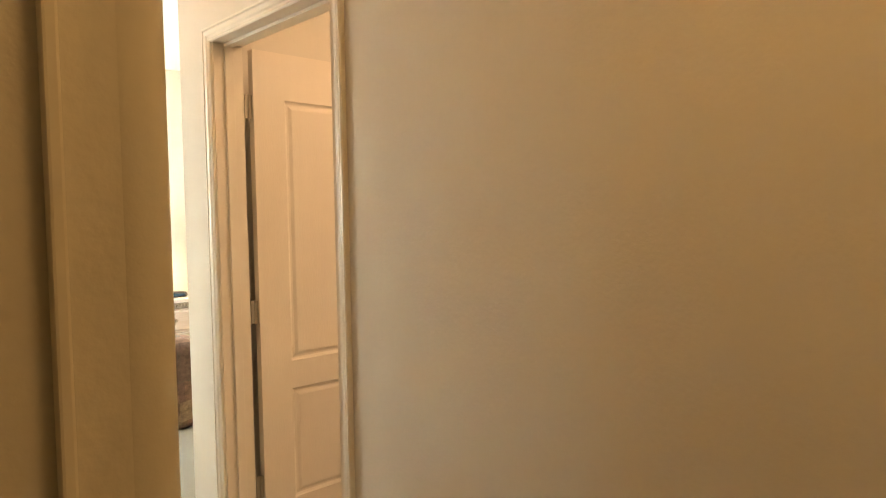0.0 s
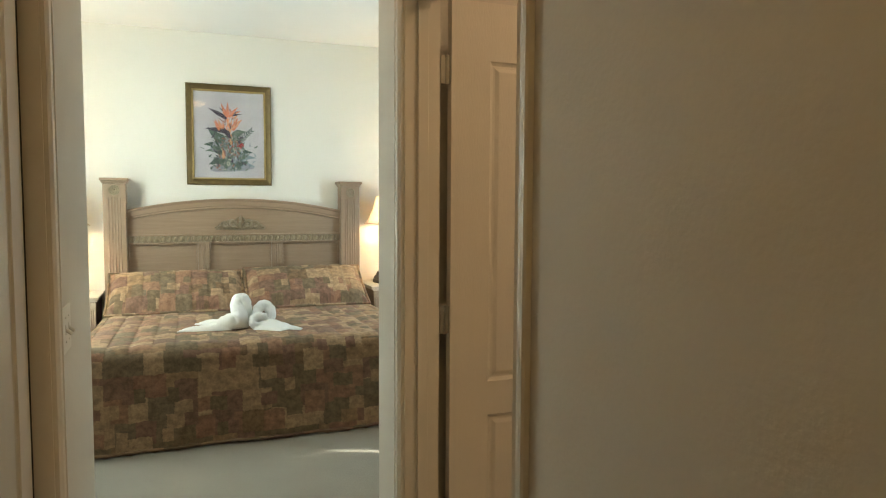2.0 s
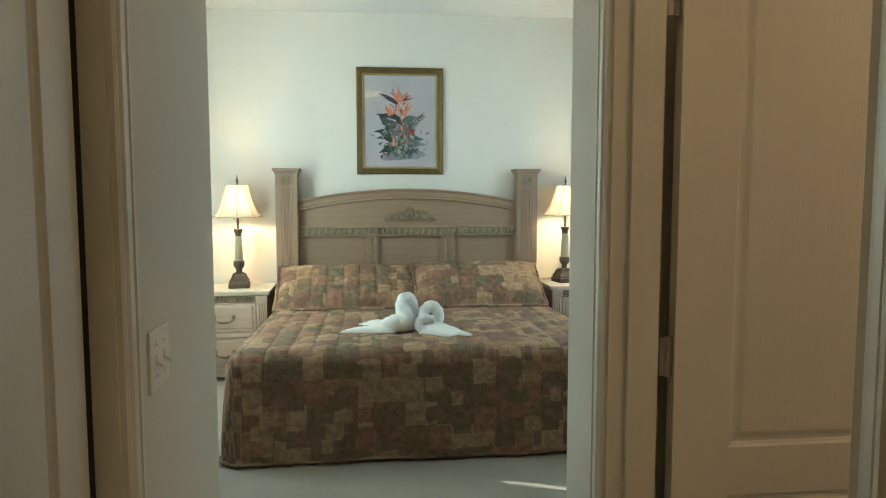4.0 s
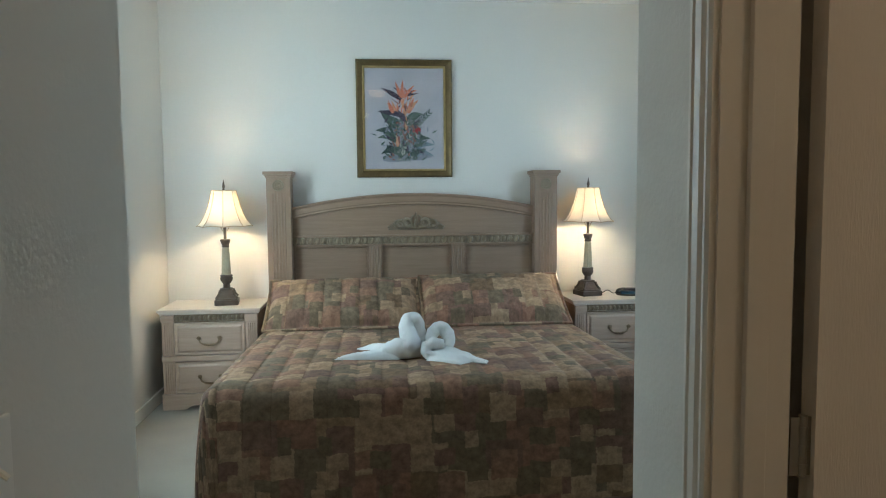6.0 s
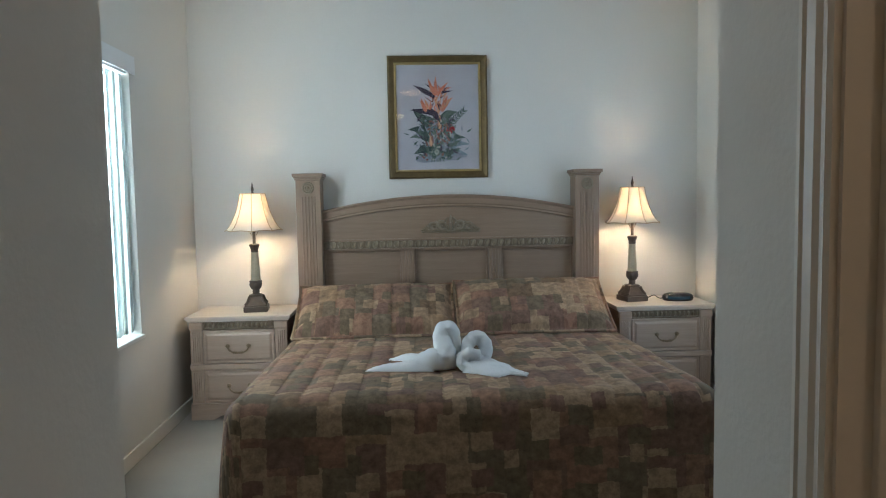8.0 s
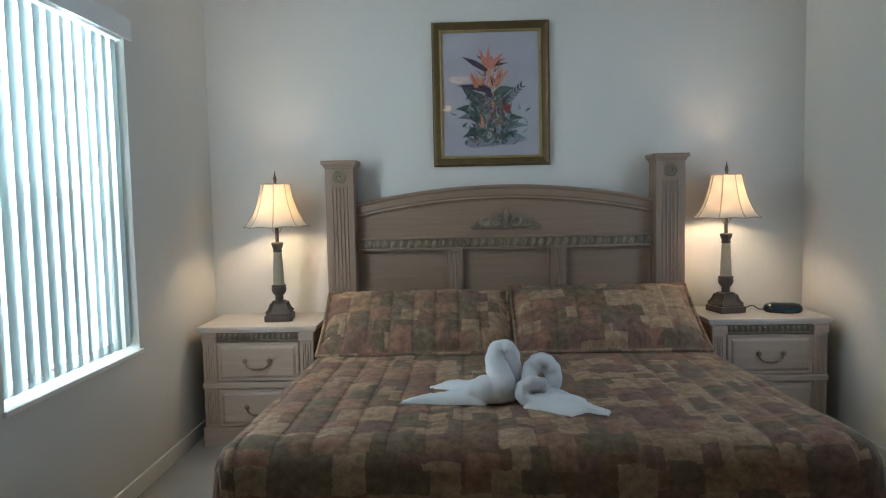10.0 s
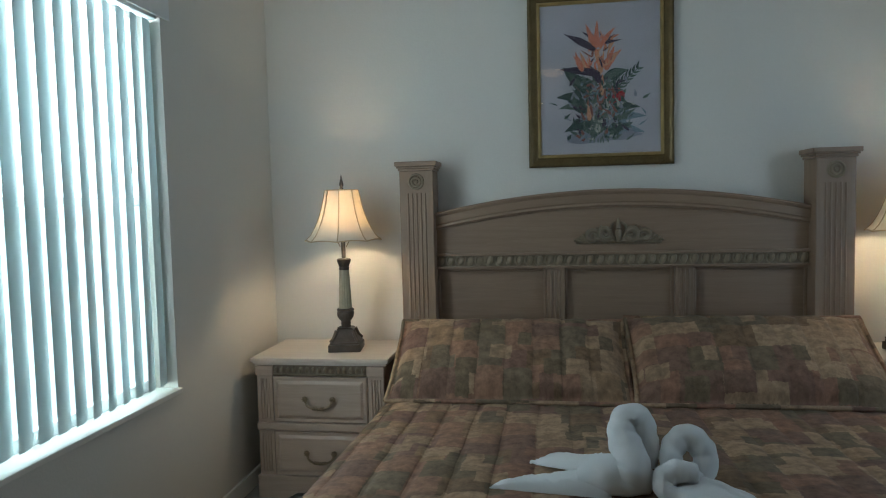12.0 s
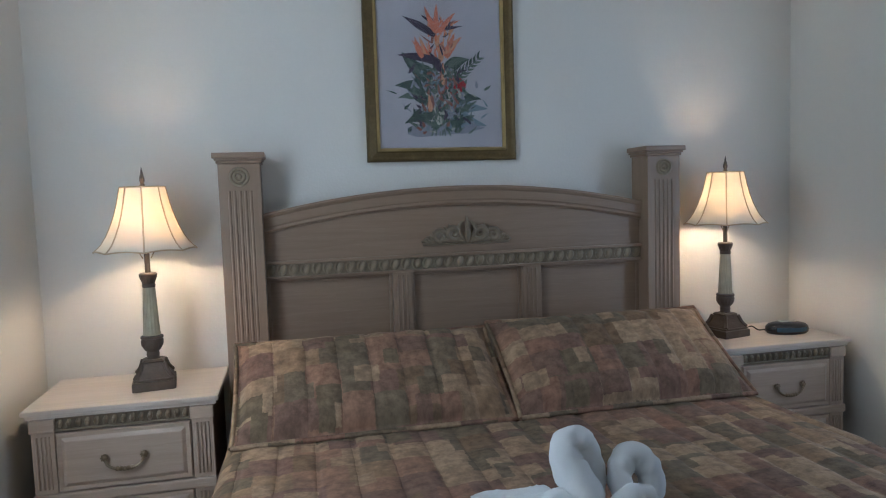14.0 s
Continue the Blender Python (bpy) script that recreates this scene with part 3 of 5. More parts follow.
def vertical_blind(y0, y1, inner, outward, turn, skip, label):
    """Vertical slats under a valance in a window recess; turn: degrees from closed; skip: (slat, shift) that leaves a crack."""
    xs = inner + outward * 0.032
    ob = thing("vertical_blind", pose(xs, y0, 0), label, "blind")
    n = round((y1 - y0 - 0.008) / 0.079)
    step = (y1 - y0 - 0.008) / n
    bm = boxed(-0.02, 0.02, 0.004, y1 - y0 - 0.004, WZ1 - 0.045, WZ1 - 0.005, bevel=0.004)
    part("headrail", bm, M_ALU, ob)
    vx = sorted((-outward * 0.056, -outward * 0.047))
    part("valance", boxed(*vx, -0.022, y1 - y0 + 0.028, WZ1 - 0.045, WZ1 + 0.05, bevel=0.003), M_ALU, ob, "white valance strip over the slats")
    bm = bmesh.new()
    for i in range(7):
        u0, u1 = (i / 7 - 0.5) * 0.089, ((i + 1) / 7 - 0.5) * 0.089
        c = lambda u: 0.007 * (1 - (u / 0.0445) ** 2)
        for t in (0.0, 0.0008):
            vs = [bm.verts.new(q) for q in ((c(u0) + t, u0, 0), (c(u1) + t, u1, 0), (c(u1) + t, u1, WZ1 - WZ0 - 0.085), (c(u0) + t, u0, WZ1 - WZ0 - 0.085))]
            bm.faces.new(vs if t else vs[::-1])
    bmesh.ops.remove_doubles(bm, verts=bm.verts, dist=1e-5)
    first = part("slat", bm, M_SLAT, ob, smooth=True, angle=60)
    rng = random.Random(4)
    for k in range(n):
        s = first if k == 0 else new("slat", first.data)
        s.parent = ob
        shift = skip.get(k, 0.0)
        s.matrix_basis = pose(0, 0.004 + step * (k + 0.5) + shift, WZ0 + 0.03, 0, 0, turn + rng.uniform(-3.5, 3.5))
    return ob


vertical_blind(WY0, WY1, XL, -1, 17, {}, "white translucent vertical blind with slats slightly open")
vertical_blind(RY0, RY1, XR, 1, 12, {3: 0.036}, "white translucent vertical blind, nearly closed")

# ---- light fittings
def ceiling_light(x, y, z, r, mat, label):
    ob = thing("ceiling_light", pose(x, y, z), label, "ceiling lamp")
    part("pan", lathe([(r * 1.05, -0.001), (r * 1.08, -0.012), (r * 1.02, -0.024)], 32), M_PLATE, ob, smooth=True)
    part("dome", lathe([(r * math.cos(a), -0.025 - r * 0.5 * math.sin(a)) for a in [radians(k * 9) for k in range(10)]] + [(0.0005, -0.025 - r * 0.5)], 32), mat, ob, "glowing opal glass dome", smooth=True)
    return ob


ceiling_light(-0.24, -4.15, ZC, 0.13, M_DOME, "round opal glass ceiling light, switched on")
# second light is out of view, added to brighten the passage walls
ceiling_light(-0.50, -6.58, ZC, 0.15, glow("added_dome_rear", (1, 0.60, 0.25), 9.5), "unseen round opal ceiling light added to brighten the passage walls")
ceiling_light(1.25, -5.2, ZC, 0.16, glow("opal_dome_bath", (1, 0.66, 0.43), 16.0), "round opal glass ceiling light in the bathroom")

# two-gang switch
sw = thing("light_switch", pose(HL, -4.225, 1.068), "ivory two-gang toggle light switch on the wall", "light switch")
part("plate", boxed(0.0, 0.006, -0.059, 0.059, -0.058, 0.058, bevel=0.0025), M_PLATE, sw)
for dy in (-0.023, 0.023):
    bm = boxed(0.005, 0.0075, dy - 0.005, dy + 0.005, -0.012, 0.012)
    part("slot", bm, M_PLATE, sw)
    bm = bmesh.new()
    tube(bm, [(0.005, dy, 0.0), (0.012, dy, -0.005), (0.019, dy, -0.011)], [0.005, 0.0045, 0.004], 8)
    part("toggle", bm, M_PLATE, sw, "small toggle lever")
    for dz in (-0.03, 0.03):
        bm = bmesh.new()
        tube(bm, [(0.0055, dy, dz), (0.0075, dy, dz)], 0.003, 8)
        part("screw", bm, M_PLATE, sw)


# ---- bed
bed = thing("bed", pose(0, 0, 0), "king bed with a pickled oak arched headboard between fluted posts", "bed")
P0, P1, PF, PB, PT = 0.862, 1.027, -0.205, -0.055, 1.525


def arch(x):
    return 1.315 + 0.095 * (1 - (x / 0.86) ** 2)


def headboard_post(side):
    bm = bmesh.new()
    box(bm, P0, P1, PF, PB, 0.0, PT, bevel=0.004)
    for v in bm.verts:
        v.co.x *= side
    post = part("post", bm, M_OAK_Z, bed)
    xc = side * (P0 + P1) / 2
    # flutes: raised reeds between hollows
    for k in range(5):
        xx = xc + (k - 2) * 0.021
        pts = [(xx, PF + 0.001, 0.30), (xx, PF + 0.0005, 0.31), (xx, PF + 0.0005, 1.405), (xx, PF + 0.001, 1.415)]
        bm = bmesh.new()
        tube(bm, pts, 0.0058, 8, up=Vector((0, 1, 0)))
        part("reed", bm, M_OAK_Z, post, smooth=True)
    bm = bmesh.new()
    for rad, thick in ((0.034, 0.006), (0.020, 0.006)):
        pts = [(xc + rad * math.cos(2 * math.pi * k / 24), PF - 0.003, 1.472 + rad * math.sin(2 * math.pi * k / 24)) for k in range(25)]
        tube(bm, pts, thick, 8, up=Vector((0, 1, 0)), closed_ends=False)
    bmesh.ops.create_uvsphere(bm, u_segments=12, v_segments=8, radius=0.011, matrix=Matrix.Translation((xc, PF - 0.002, 1.472)) @ Matrix.Diagonal((1, 0.7, 1, 1)))
    part("rosette", bm, M_CARVE, post, "carved round rosette", smooth=True)
    cap = bmesh.new()
    for grow, z0, z1 in ((0.006, PT, PT + 0.012), (0.012, PT + 0.012, PT + 0.022), (0.020, PT + 0.022, PT + 0.044)):
        box(cap, xc - 0.0825 - grow, xc + 0.0825 + grow, PF - grow, PB + min(grow, 0.01), z0, z1, bevel=0.004)
    part("cap", cap, M_OAK_X, post, "stepped cap moulding")


headboard_post(-1)
headboard_post(1)

# arched board
bm = bmesh.new()
N = 48
front, back = [], []
for y, row in ((-0.121, front), (-0.07, back)):
    for i in range(N + 1):
        x = -0.865 + 1.73 * i / N
        row.append((bm.verts.new((x, y, 1.05)), bm.verts.new((x, y, arch(x)))))
for i in range(N):
    bm.faces.new((front[i][0], front[i + 1][0], front[i + 1][1], front[i][1]))
    bm.faces.new((back[i][0], back[i][1], back[i + 1][1], back[i + 1][0]))
    bm.faces.new((front[i][1], front[i + 1][1], back[i + 1][1], back[i][1]))
part("headboard_panel", bm, M_OAK_X, bed)
# three sunk lower panels, each with a bead round it
for xa, xb in ((-0.862, -0.328), (-0.242, 0.269), (0.355, 0.862)):
    sunk = part("sunk_panel", boxed(xa, xb, -0.102, -0.07, 0.36, 1.046), M_OAK_X, bed)
    bm = bmesh.new()
    for x0, x1, z0, z1 in ((xa, xa + 0.014, 0.36, 1.042), (xb - 0.014, xb, 0.36, 1.042), (xa + 0.014, xb - 0.014, 1.026, 1.042)):
        box(bm, x0, x1, -0.116, -0.1025, z0, z1, bevel=0.005)
    part("bead", bm, M_OAK_X, sunk)
# moulded arched top rail
bm = bmesh.new()
prof = [(-0.126, -0.082), (-0.136, -0.080), (-0.143, -0.072), (-0.140, -0.062), (-0.145, -0.055), (-0.145, -0.020), (-0.152, -0.014), (-0.155, -0.004), (-0.150, 0.004), (-0.06, 0.004)]
rows = []
for i in range(N + 1):
    x = -0.862 + 1.724 * i / N
    rows.append([bm.verts.new((x, y, arch(x) + dz)) for y, dz in prof])
for a, b in zip(rows, rows[1:]):
    for k in range(len(prof) - 1):
        bm.faces.new((a[k], a[k + 1], b[k + 1], b[k]))
part("top_rail", bm, M_OAK_X, bed, smooth=True, angle=28)
# carved rail of ovals between fillets
bm = bmesh.new()
box(bm, -0.862, 0.862, -0.136, -0.10, 1.046, 1.114, bevel=0.003)
part("rail", bm, M_ANTIQUE, bed, "rail darkened for the shade behind the carving")
part("fillet", boxed(-0.862, 0.862, -0.152, -0.1385, 1.104, 1.118, bevel=0.004), M_OAK_X, bed)
part("fillet", boxed(-0.862, 0.862, -0.150, -0.1385, 1.042, 1.053, bevel=0.003), M_OAK_X, bed)
for k in range(36):
    x = -0.84 + 1.68 * k / 35
    if k == 0:
        bm = bmesh.new()
        bmesh.ops.create_uvsphere(bm, u_segments=12, v_segments=8, radius=1.0, matrix=Matrix.Rotation(radians(18), 4, "Y") @ Matrix.Diagonal((0.015, 0.010, 0.024, 1)))
        pts = [(0.022 * math.cos(a), 0.001, 0.025 * math.sin(a)) for a in [radians(100 + 160 * t / 9) for t in range(10)]]
        tube(bm, pts, 0.004, 6, up=Vector((0, 1, 0)))
        bead = part("carved_oval", bm, M_CARVE, bed, "carved oval of the moulding", smooth=True)
    else:
        bead = new("carved_oval", bead.data)
        bead.parent = bed
    bead.matrix_basis = pose(x, -0.139, 1.079)
for xs in (-0.285, 0.312):
    bm = boxed(xs - 0.043, xs + 0.043, -0.142, -0.10, 0.36, 1.043, bevel=0.004)
    stile = part("stile", bm, M_OAK_Z, bed)
    for k in (-1, 0, 1):
        bm = bmesh.new()
        tube(bm, [(xs + k * 0.02, -0.142, 0.40), (xs + k * 0.02, -0.1425, 0.41), (xs + k * 0.02, -0.1425, 1.02), (xs + k * 0.02, -0.142, 1.03)], 0.0055, 8, up=Vector((0, 1, 0)))
        part("reed", bm, M_OAK_Z, stile, smooth=True)


# scrolled ornament in the middle of the arch
def scroll(bm, side, cx, cz, r0, turns, start, thick):
    pts, rad = [], []
    for k in range(31):
        t = k / 30
        a = radians(start) + turns * 2 * math.pi * t
        r = r0 * (1 - 0.82 * t)
        pts.append((side * (cx + r * math.cos(a)), -0.138, cz + r * math.sin(a)))
        rad.append(thick * (0.55 + 0.75 * math.sin(math.pi * min(1, t * 1.15 + 0.1))))
    tube(bm, pts, rad, 8, up=Vector((0, 1, 0)))


bm = bmesh.new()
for side in (-1, 1):
    scroll(bm, side, 0.060, 1.203, 0.034, 1.45, 200, 0.013)
    scroll(bm, side, 0.120, 1.190, 0.029, -1.35, 150, 0.012)
    tube(bm, smooth_path([(side * 0.02, -0.134, 1.164), (side * 0.08, -0.140, 1.176), (side * 0.14, -0.139, 1.171), (side * 0.195, -0.131, 1.162)]), [0.013 * (1 - 0.72 * k / 18) for k in range(19)], 8)
    tube(bm, smooth_path([(side * 0.010, -0.134, 1.17), (side * 0.036, -0.144, 1.205), (side * 0.034, -0.143, 1.238), (side * 0.016, -0.136, 1.256)]), [0.012 - 0.0004 * k for k in range(19)], 8)
    for k in range(5):
        tube(bm, smooth_path([(side * (0.128 + 0.012 * k), -0.132, 1.168), (side * (0.146 + 0.012 * k), -0.141, 1.197 - 0.006 * k), (side * (0.153 + 0.013 * k), -0.132, 1.214 - 0.011 * k)]), [0.0085] * 7 + [0.006] * 5 + [0.003], 6)
    for k in range(3):
        tube(bm, smooth_path([(side * (0.075 + 0.014 * k), -0.133, 1.205), (side * (0.082 + 0.016 * k), -0.142, 1.226 - 0.004 * k), (side * (0.080 + 0.020 * k), -0.134, 1.243 - 0.009 * k)]), [0.008] * 7 + [0.0055] * 5 + [0.003], 6)
tube(bm, smooth_path([(0, -0.134, 1.165), (0, -0.150, 1.20), (0, -0.150, 1.24), (0, -0.134, 1.278)]), [0.010, 0.012, 0.013, 0.014, 0.015, 0.015, 0.015, 0.014, 0.014, 0.013, 0.012, 0.011, 0.010, 0.009, 0.008, 0.007, 0.005, 0.004, 0.002], 8)
box(bm, -0.20, 0.20, -0.138, -0.122, 1.152, 1.165, bevel=0.006)
orn = part("carved_ornament", bm, M_ANTIQUE, bed, "carved scrolling leaf ornament", smooth=True)
orn.matrix_basis = pose(0.012, 0, 0)
part("box_spring", boxed(-0.96, 0.96, -2.03, -0.21, 0.12, 0.33, bevel=0.02), M_SHEET, bed)
part("mattress", boxed(-0.97, 0.97, -2.04, -0.21, 0.33, 0.548, bevel=0.05, segs=4), M_SHEET, bed)
for sx in (-0.85, 0.85):
    for sy in (-1.9, -0.4):
        part("leg", boxed(sx - 0.03, sx + 0.03, sy - 0.03, sy + 0.03, 0, 0.12), M_BRONZE, bed)

# bedspread: top, rounded edges, hanging sides with shallow folds
BW, BL, BR = 0.915, 1.985, 0.10  # half width and foot line of the flat top, edge radius
DROP = 0.70
BT = 0.564


def widen(b):
    """The cover lies a little wider towards the foot."""
    return 1 + 0.042 * max(0.0, min(1.0, (b - 0.7) / 1.3))


def spread(u, v):
    a = (u * 2 - 1) * (BW + DROP)
    b = 0.20 + v * (BL + DROP - 0.20)
    da, db = max(abs(a) - BW, 0), max(b - BL, 0)
    px, py = max(-BW, min(BW, a)), min(b, BL)
    d = max(da, db)
    puff = 0.006 * noise.noise((a * 3, b * 3, 0)) + 0.004 * noise.noise((a * 9, b * 9, 2))
    puff += 0.009 * abs(math.sin(math.pi * (a + 3) / 0.115)) ** 0.5
    if d <= 0:
        return Vector((px * widen(b), -py, BT + puff))
    n = Vector((math.copysign(da, a), -db, 0))
    n.normalize()
    q = math.pi / 2 * BR
    if d < q:
        h, z = BR * math.sin(d / BR), BT - BR * (1 - math.cos(d / BR))
        fold = 0.0
    else:
        e = d - q
        h, z = BR + (0.015 if da > db else 0.085) * e + 0.012 * math.sin(e * 4.0), BT - BR - e * 0.99
        run = b if da > db else a
        corner = min(da, db) / max(da, db)
        fold = e * (0.05 * noise.noise((run * 4.0, 5.0 + (3 if da > db else 0), e)) + 0.05 * corner)
    z = max(z, 0.014 + 0.006 * noise.noise((a * 2, b * 2, 9)))
    p = Vector((px, -py, 0)) + n * (h + fold) + Vector((0, 0, z + puff))
    p.x *= widen(b)
    return p


def spread_uv(u, v):
    return ((u * 2 - 1) * (BW + DROP) + 3, v * (BL + DROP - 0.2) + 3)


bm = sheet_mesh(420, 130, spread, spread_uv)
spread_thing = thing("bedspread", pose(0, 0, 0), "quilted patchwork bedspread in olive, rust and sand hanging to the floor", "bedspread")
quilt = part("cover", bm, M_QUILT, spread_thing, smooth=True, angle=80)
sol = quilt.modifiers.new("thickness", "SOLIDIFY")
sol.thickness, sol.offset = 0.012, -1
# rolled hem along the three free edges
rim = [spread(0, k / 60) for k in range(61)] + [spread(k / 80, 1) for k in range(1, 81)] + [spread(1, 1 - k / 60) for k in range(1, 61)]
bm = bmesh.new()
lay = bm.loops.layers.uv.new("UVMap")
tube(bm, rim, 0.008, 6)
for f in bm.faces:
    for lp in f.loops:
        lp[lay].uv = (lp.vert.co.x * 0.3 + lp.vert.co.y, lp.vert.co.z + 1)
part("hem", bm, M_QUILT, spread_thing, "rolled hem at the lower edge", smooth=True, angle=80)


def pillow(name, cx, width, tall, lean, y, z, seed, label, front=0.075, behind=0.075):
    """A pillow sham with a stuffed middle and a flat flange; local x across, y up the pillow, z its thickness."""
    ob = thing(name, Matrix.Translation((cx, y, z)) @ Matrix.Rotation(radians(lean), 4, "X"), label, "pillow", "pillows on the bed")

    def shape(sign):
        def f(u, v):
            x, w = u * 2 - 1, v * 2 - 1
            # corners drawn out a little, sides slightly waisted
            px = x * width / 2 * (1 - 0.018 * (1 - abs(w) ** 3))
            pw = w * tall / 2 * (1 - 0.025 * (1 - abs(x) ** 3))
            xe, we = min(1, abs(x) / 0.955), min(1, abs(w) / 0.925)
            e = max(0.0, (1 - xe ** 3.6)) ** 0.5 * max(0.0, (1 - we ** 3.0)) ** 0.5
            lump = 1 + 0.12 * noise.noise((x * 2.2 + seed, w * 2.2, seed))
            t = (front if sign > 0 else behind) * e * lump
            t += 0.012 * abs(math.sin(math.pi * (u * width + seed * 1.7) / 0.115)) ** 0.45 * min(1, e * 2)
            wrinkle = 0.004 * noise.noise((x * 9 + seed, w * 7, 3)) * (1 if e > 0.15 else 0.4)
            return Vector((px, pw, sign * (t + 0.003) + wrinkle))
        return f

    def uv(u, v):
        return (u * width + seed * 1.7, v * tall + seed)

    top = sheet_mesh(120, 50, shape(1), uv)
    part("front", top, M_QUILT, ob, smooth=True, angle=80)
    low = sheet_mesh(48, 30, shape(-1), uv)
    part("back", low, M_QUILT, ob, smooth=True, angle=80)
    ring = []
    for k in range(121):
        s = k / 120 * 4
        i, f = int(s) % 4, s - int(s)
        x, w = [(-1 + 2 * f, -1), (1, -1 + 2 * f), (1 - 2 * f, 1), (-1, 1 - 2 * f)][i]
        ring.append((x * width / 2 * (1 - 0.018 * (1 - abs(w) ** 3)), w * tall / 2 * (1 - 0.025 * (1 - abs(x) ** 3)), 0.0))
    bm = bmesh.new()
    lay = bm.loops.layers.uv.new("UVMap")
    tube(bm, ring, 0.009, 10, closed_ends=False)
    for f in bm.faces:
        for lp in f.loops:
            lp[lay].uv = (lp.vert.co.x + 5, lp.vert.co.y + 2)
    part("piping", bm, M_QUILT, ob, "rolled piping along the edge", smooth=True, angle=80)
    return ob


pillow("pillow", -0.490, 0.975, 0.475, 33, -0.625, 0.704, 1.0, "patchwork pillow sham leaning on the pillow behind it")
pillow("pillow", 0.480, 0.950, 0.495, 33, -0.630, 0.714, 4.0, "patchwork pillow sham leaning on the pillow behind it")
pillow("pillow", -0.500, 0.955, 0.42, 3, -0.395, 0.645, 7.0, "flat patchwork pillow under the sham against the headboard", 0.06, 0.06)
pillow("pillow", 0.480, 0.940, 0.42, 3, -0.395, 0.645, 9.0, "flat patchwork pillow under the sham against the headboard", 0.06, 0.06)


# towels folded into two swans
def crumple(bm, fine=0.003, fold=0.006):
    for v in bm.verts:
        c = v.co.copy()
        v.co += Vector((noise.noise(c * 45), noise.noise(c * 45 + Vector((9, 0, 0))), noise.noise(c * 45 + Vector((0, 9, 0))))) * fine
        v.co += Vector((0, -1, 0.4)) * fold * 1.6 * abs(noise.noise(Vector((c.x * 60, c.y * 14, c.z * 18))))
        v.co.z = max(v.co.z, 0.0)


def towel_roll(ob, base, points, radii, label, flat=1.0):
    """A rolled strip of towel along a bent path."""
    pts = smooth_path([Vector(p) - base for p in points], 9)
    n = len(pts) - 1
    rr = []
    for k in range(n + 1):
        q = k / n * (len(radii) - 1)
        i = min(int(q), len(radii) - 2)
        rr.append((radii[i] + (radii[i + 1] - radii[i]) * (q - i)) * (1 + 0.03 * math.sin(k * 0.9)))
    bm = bmesh.new()
    tube(bm, pts, rr, 28, flat=flat, up=Vector((0, 1, 0)))
    crumple(bm)
    part("rolled_neck", bm, M_TOWEL, ob, label, smooth=True, angle=75)


def towel_layer(ob, base, corners, thick, seed):
    """A folded flat layer between four corners, soft-edged, with creases along its length."""
    a, b, c, d = [Vector(p) - base for p in corners]

    def at(u, v, lift):
        p = (a * (1 - v) + b * v) * (1 - u) + (d * (1 - v) + c * v) * u
        rim = (1 - abs(2 * u - 1) ** 6) ** 0.5 * (1 - abs(2 * v - 1) ** 5) ** 0.5
        crease = 0.009 * noise.noise((u * 3 + seed, v * 9, seed)) + 0.003 * noise.noise((u * 14, v * 18, seed))
        ragged = Vector((noise.noise((v * 6, seed, 1)), noise.noise((v * 6, seed, 5)), 0)) * 0.016 * u ** 3
        return p + ragged + Vector((0, 0, lift * (thick * (1 - 0.72 * u) * rim + crease * rim)))

    bm = sheet_mesh(26, 18, lambda u, v: at(u, v, 1.0))
    low = [[bm.verts.new(at(i / 26, j / 18, 0.0) - Vector((0, 0, 0.006))) for j in range(19)] for i in range(27)]
    for i in range(26):
        for j in range(18):
            bm.faces.new((low[i][j], low[i][j + 1], low[i + 1][j + 1], low[i + 1][j]))
    bmesh.ops.remove_doubles(bm, verts=bm.verts, dist=0.0068)
    for v in bm.verts:
        v.co.z = max(v.co.z, 0.0)
    part("folded_layer", bm, M_TOWEL, ob, "flat folded towel layer", smooth=True, angle=60)


ZB = 0.573
base = Vector((-0.14, -1.63, ZB))
swan = thing("towel_swan", Matrix.Translation(base + Vector((0.004, 0.06, 0))), "white terry towel folded into a swan on the bedspread", "towel", "towel swans on the bed")
towel_roll(swan, base, [(-0.150, -1.665, ZB + 0.040), (-0.118, -1.672, ZB + 0.060), (-0.116, -1.650, ZB + 0.095), (-0.130, -1.615, ZB + 0.135), (-0.117, -1.590, ZB + 0.172), (-0.084, -1.590, ZB + 0.172), (-0.066, -1.605, ZB + 0.132), (-0.058, -1.622, ZB + 0.085), (-0.052, -1.632, ZB + 0.050)],
           [0.046, 0.058, 0.047, 0.041, 0.041, 0.040, 0.033, 0.026, 0.014], "rolled towel neck bent into a loop")
towel_roll(swan, base, [(-0.060, -1.668, ZB + 0.026), (-0.120, -1.672, ZB + 0.040), (-0.190, -1.668, ZB + 0.040), (-0.250, -1.660, ZB + 0.028)], [0.030, 0.058, 0.056, 0.030], "gathered breast of the towel", 0.9)
towel_layer(swan, base, [(-0.17, -1.725, ZB + 0.004), (-0.16, -1.60, ZB + 0.030), (-0.47, -1.655, ZB + 0.003), (-0.495, -1.685, ZB + 0.002)], 0.034, 1.0)
towel_layer(swan, base, [(-0.15, -1.64, ZB + 0.030), (-0.14, -1.53, ZB + 0.035), (-0.33, -1.475, ZB + 0.022), (-0.385, -1.535, ZB + 0.020)], 0.026, 4.0)

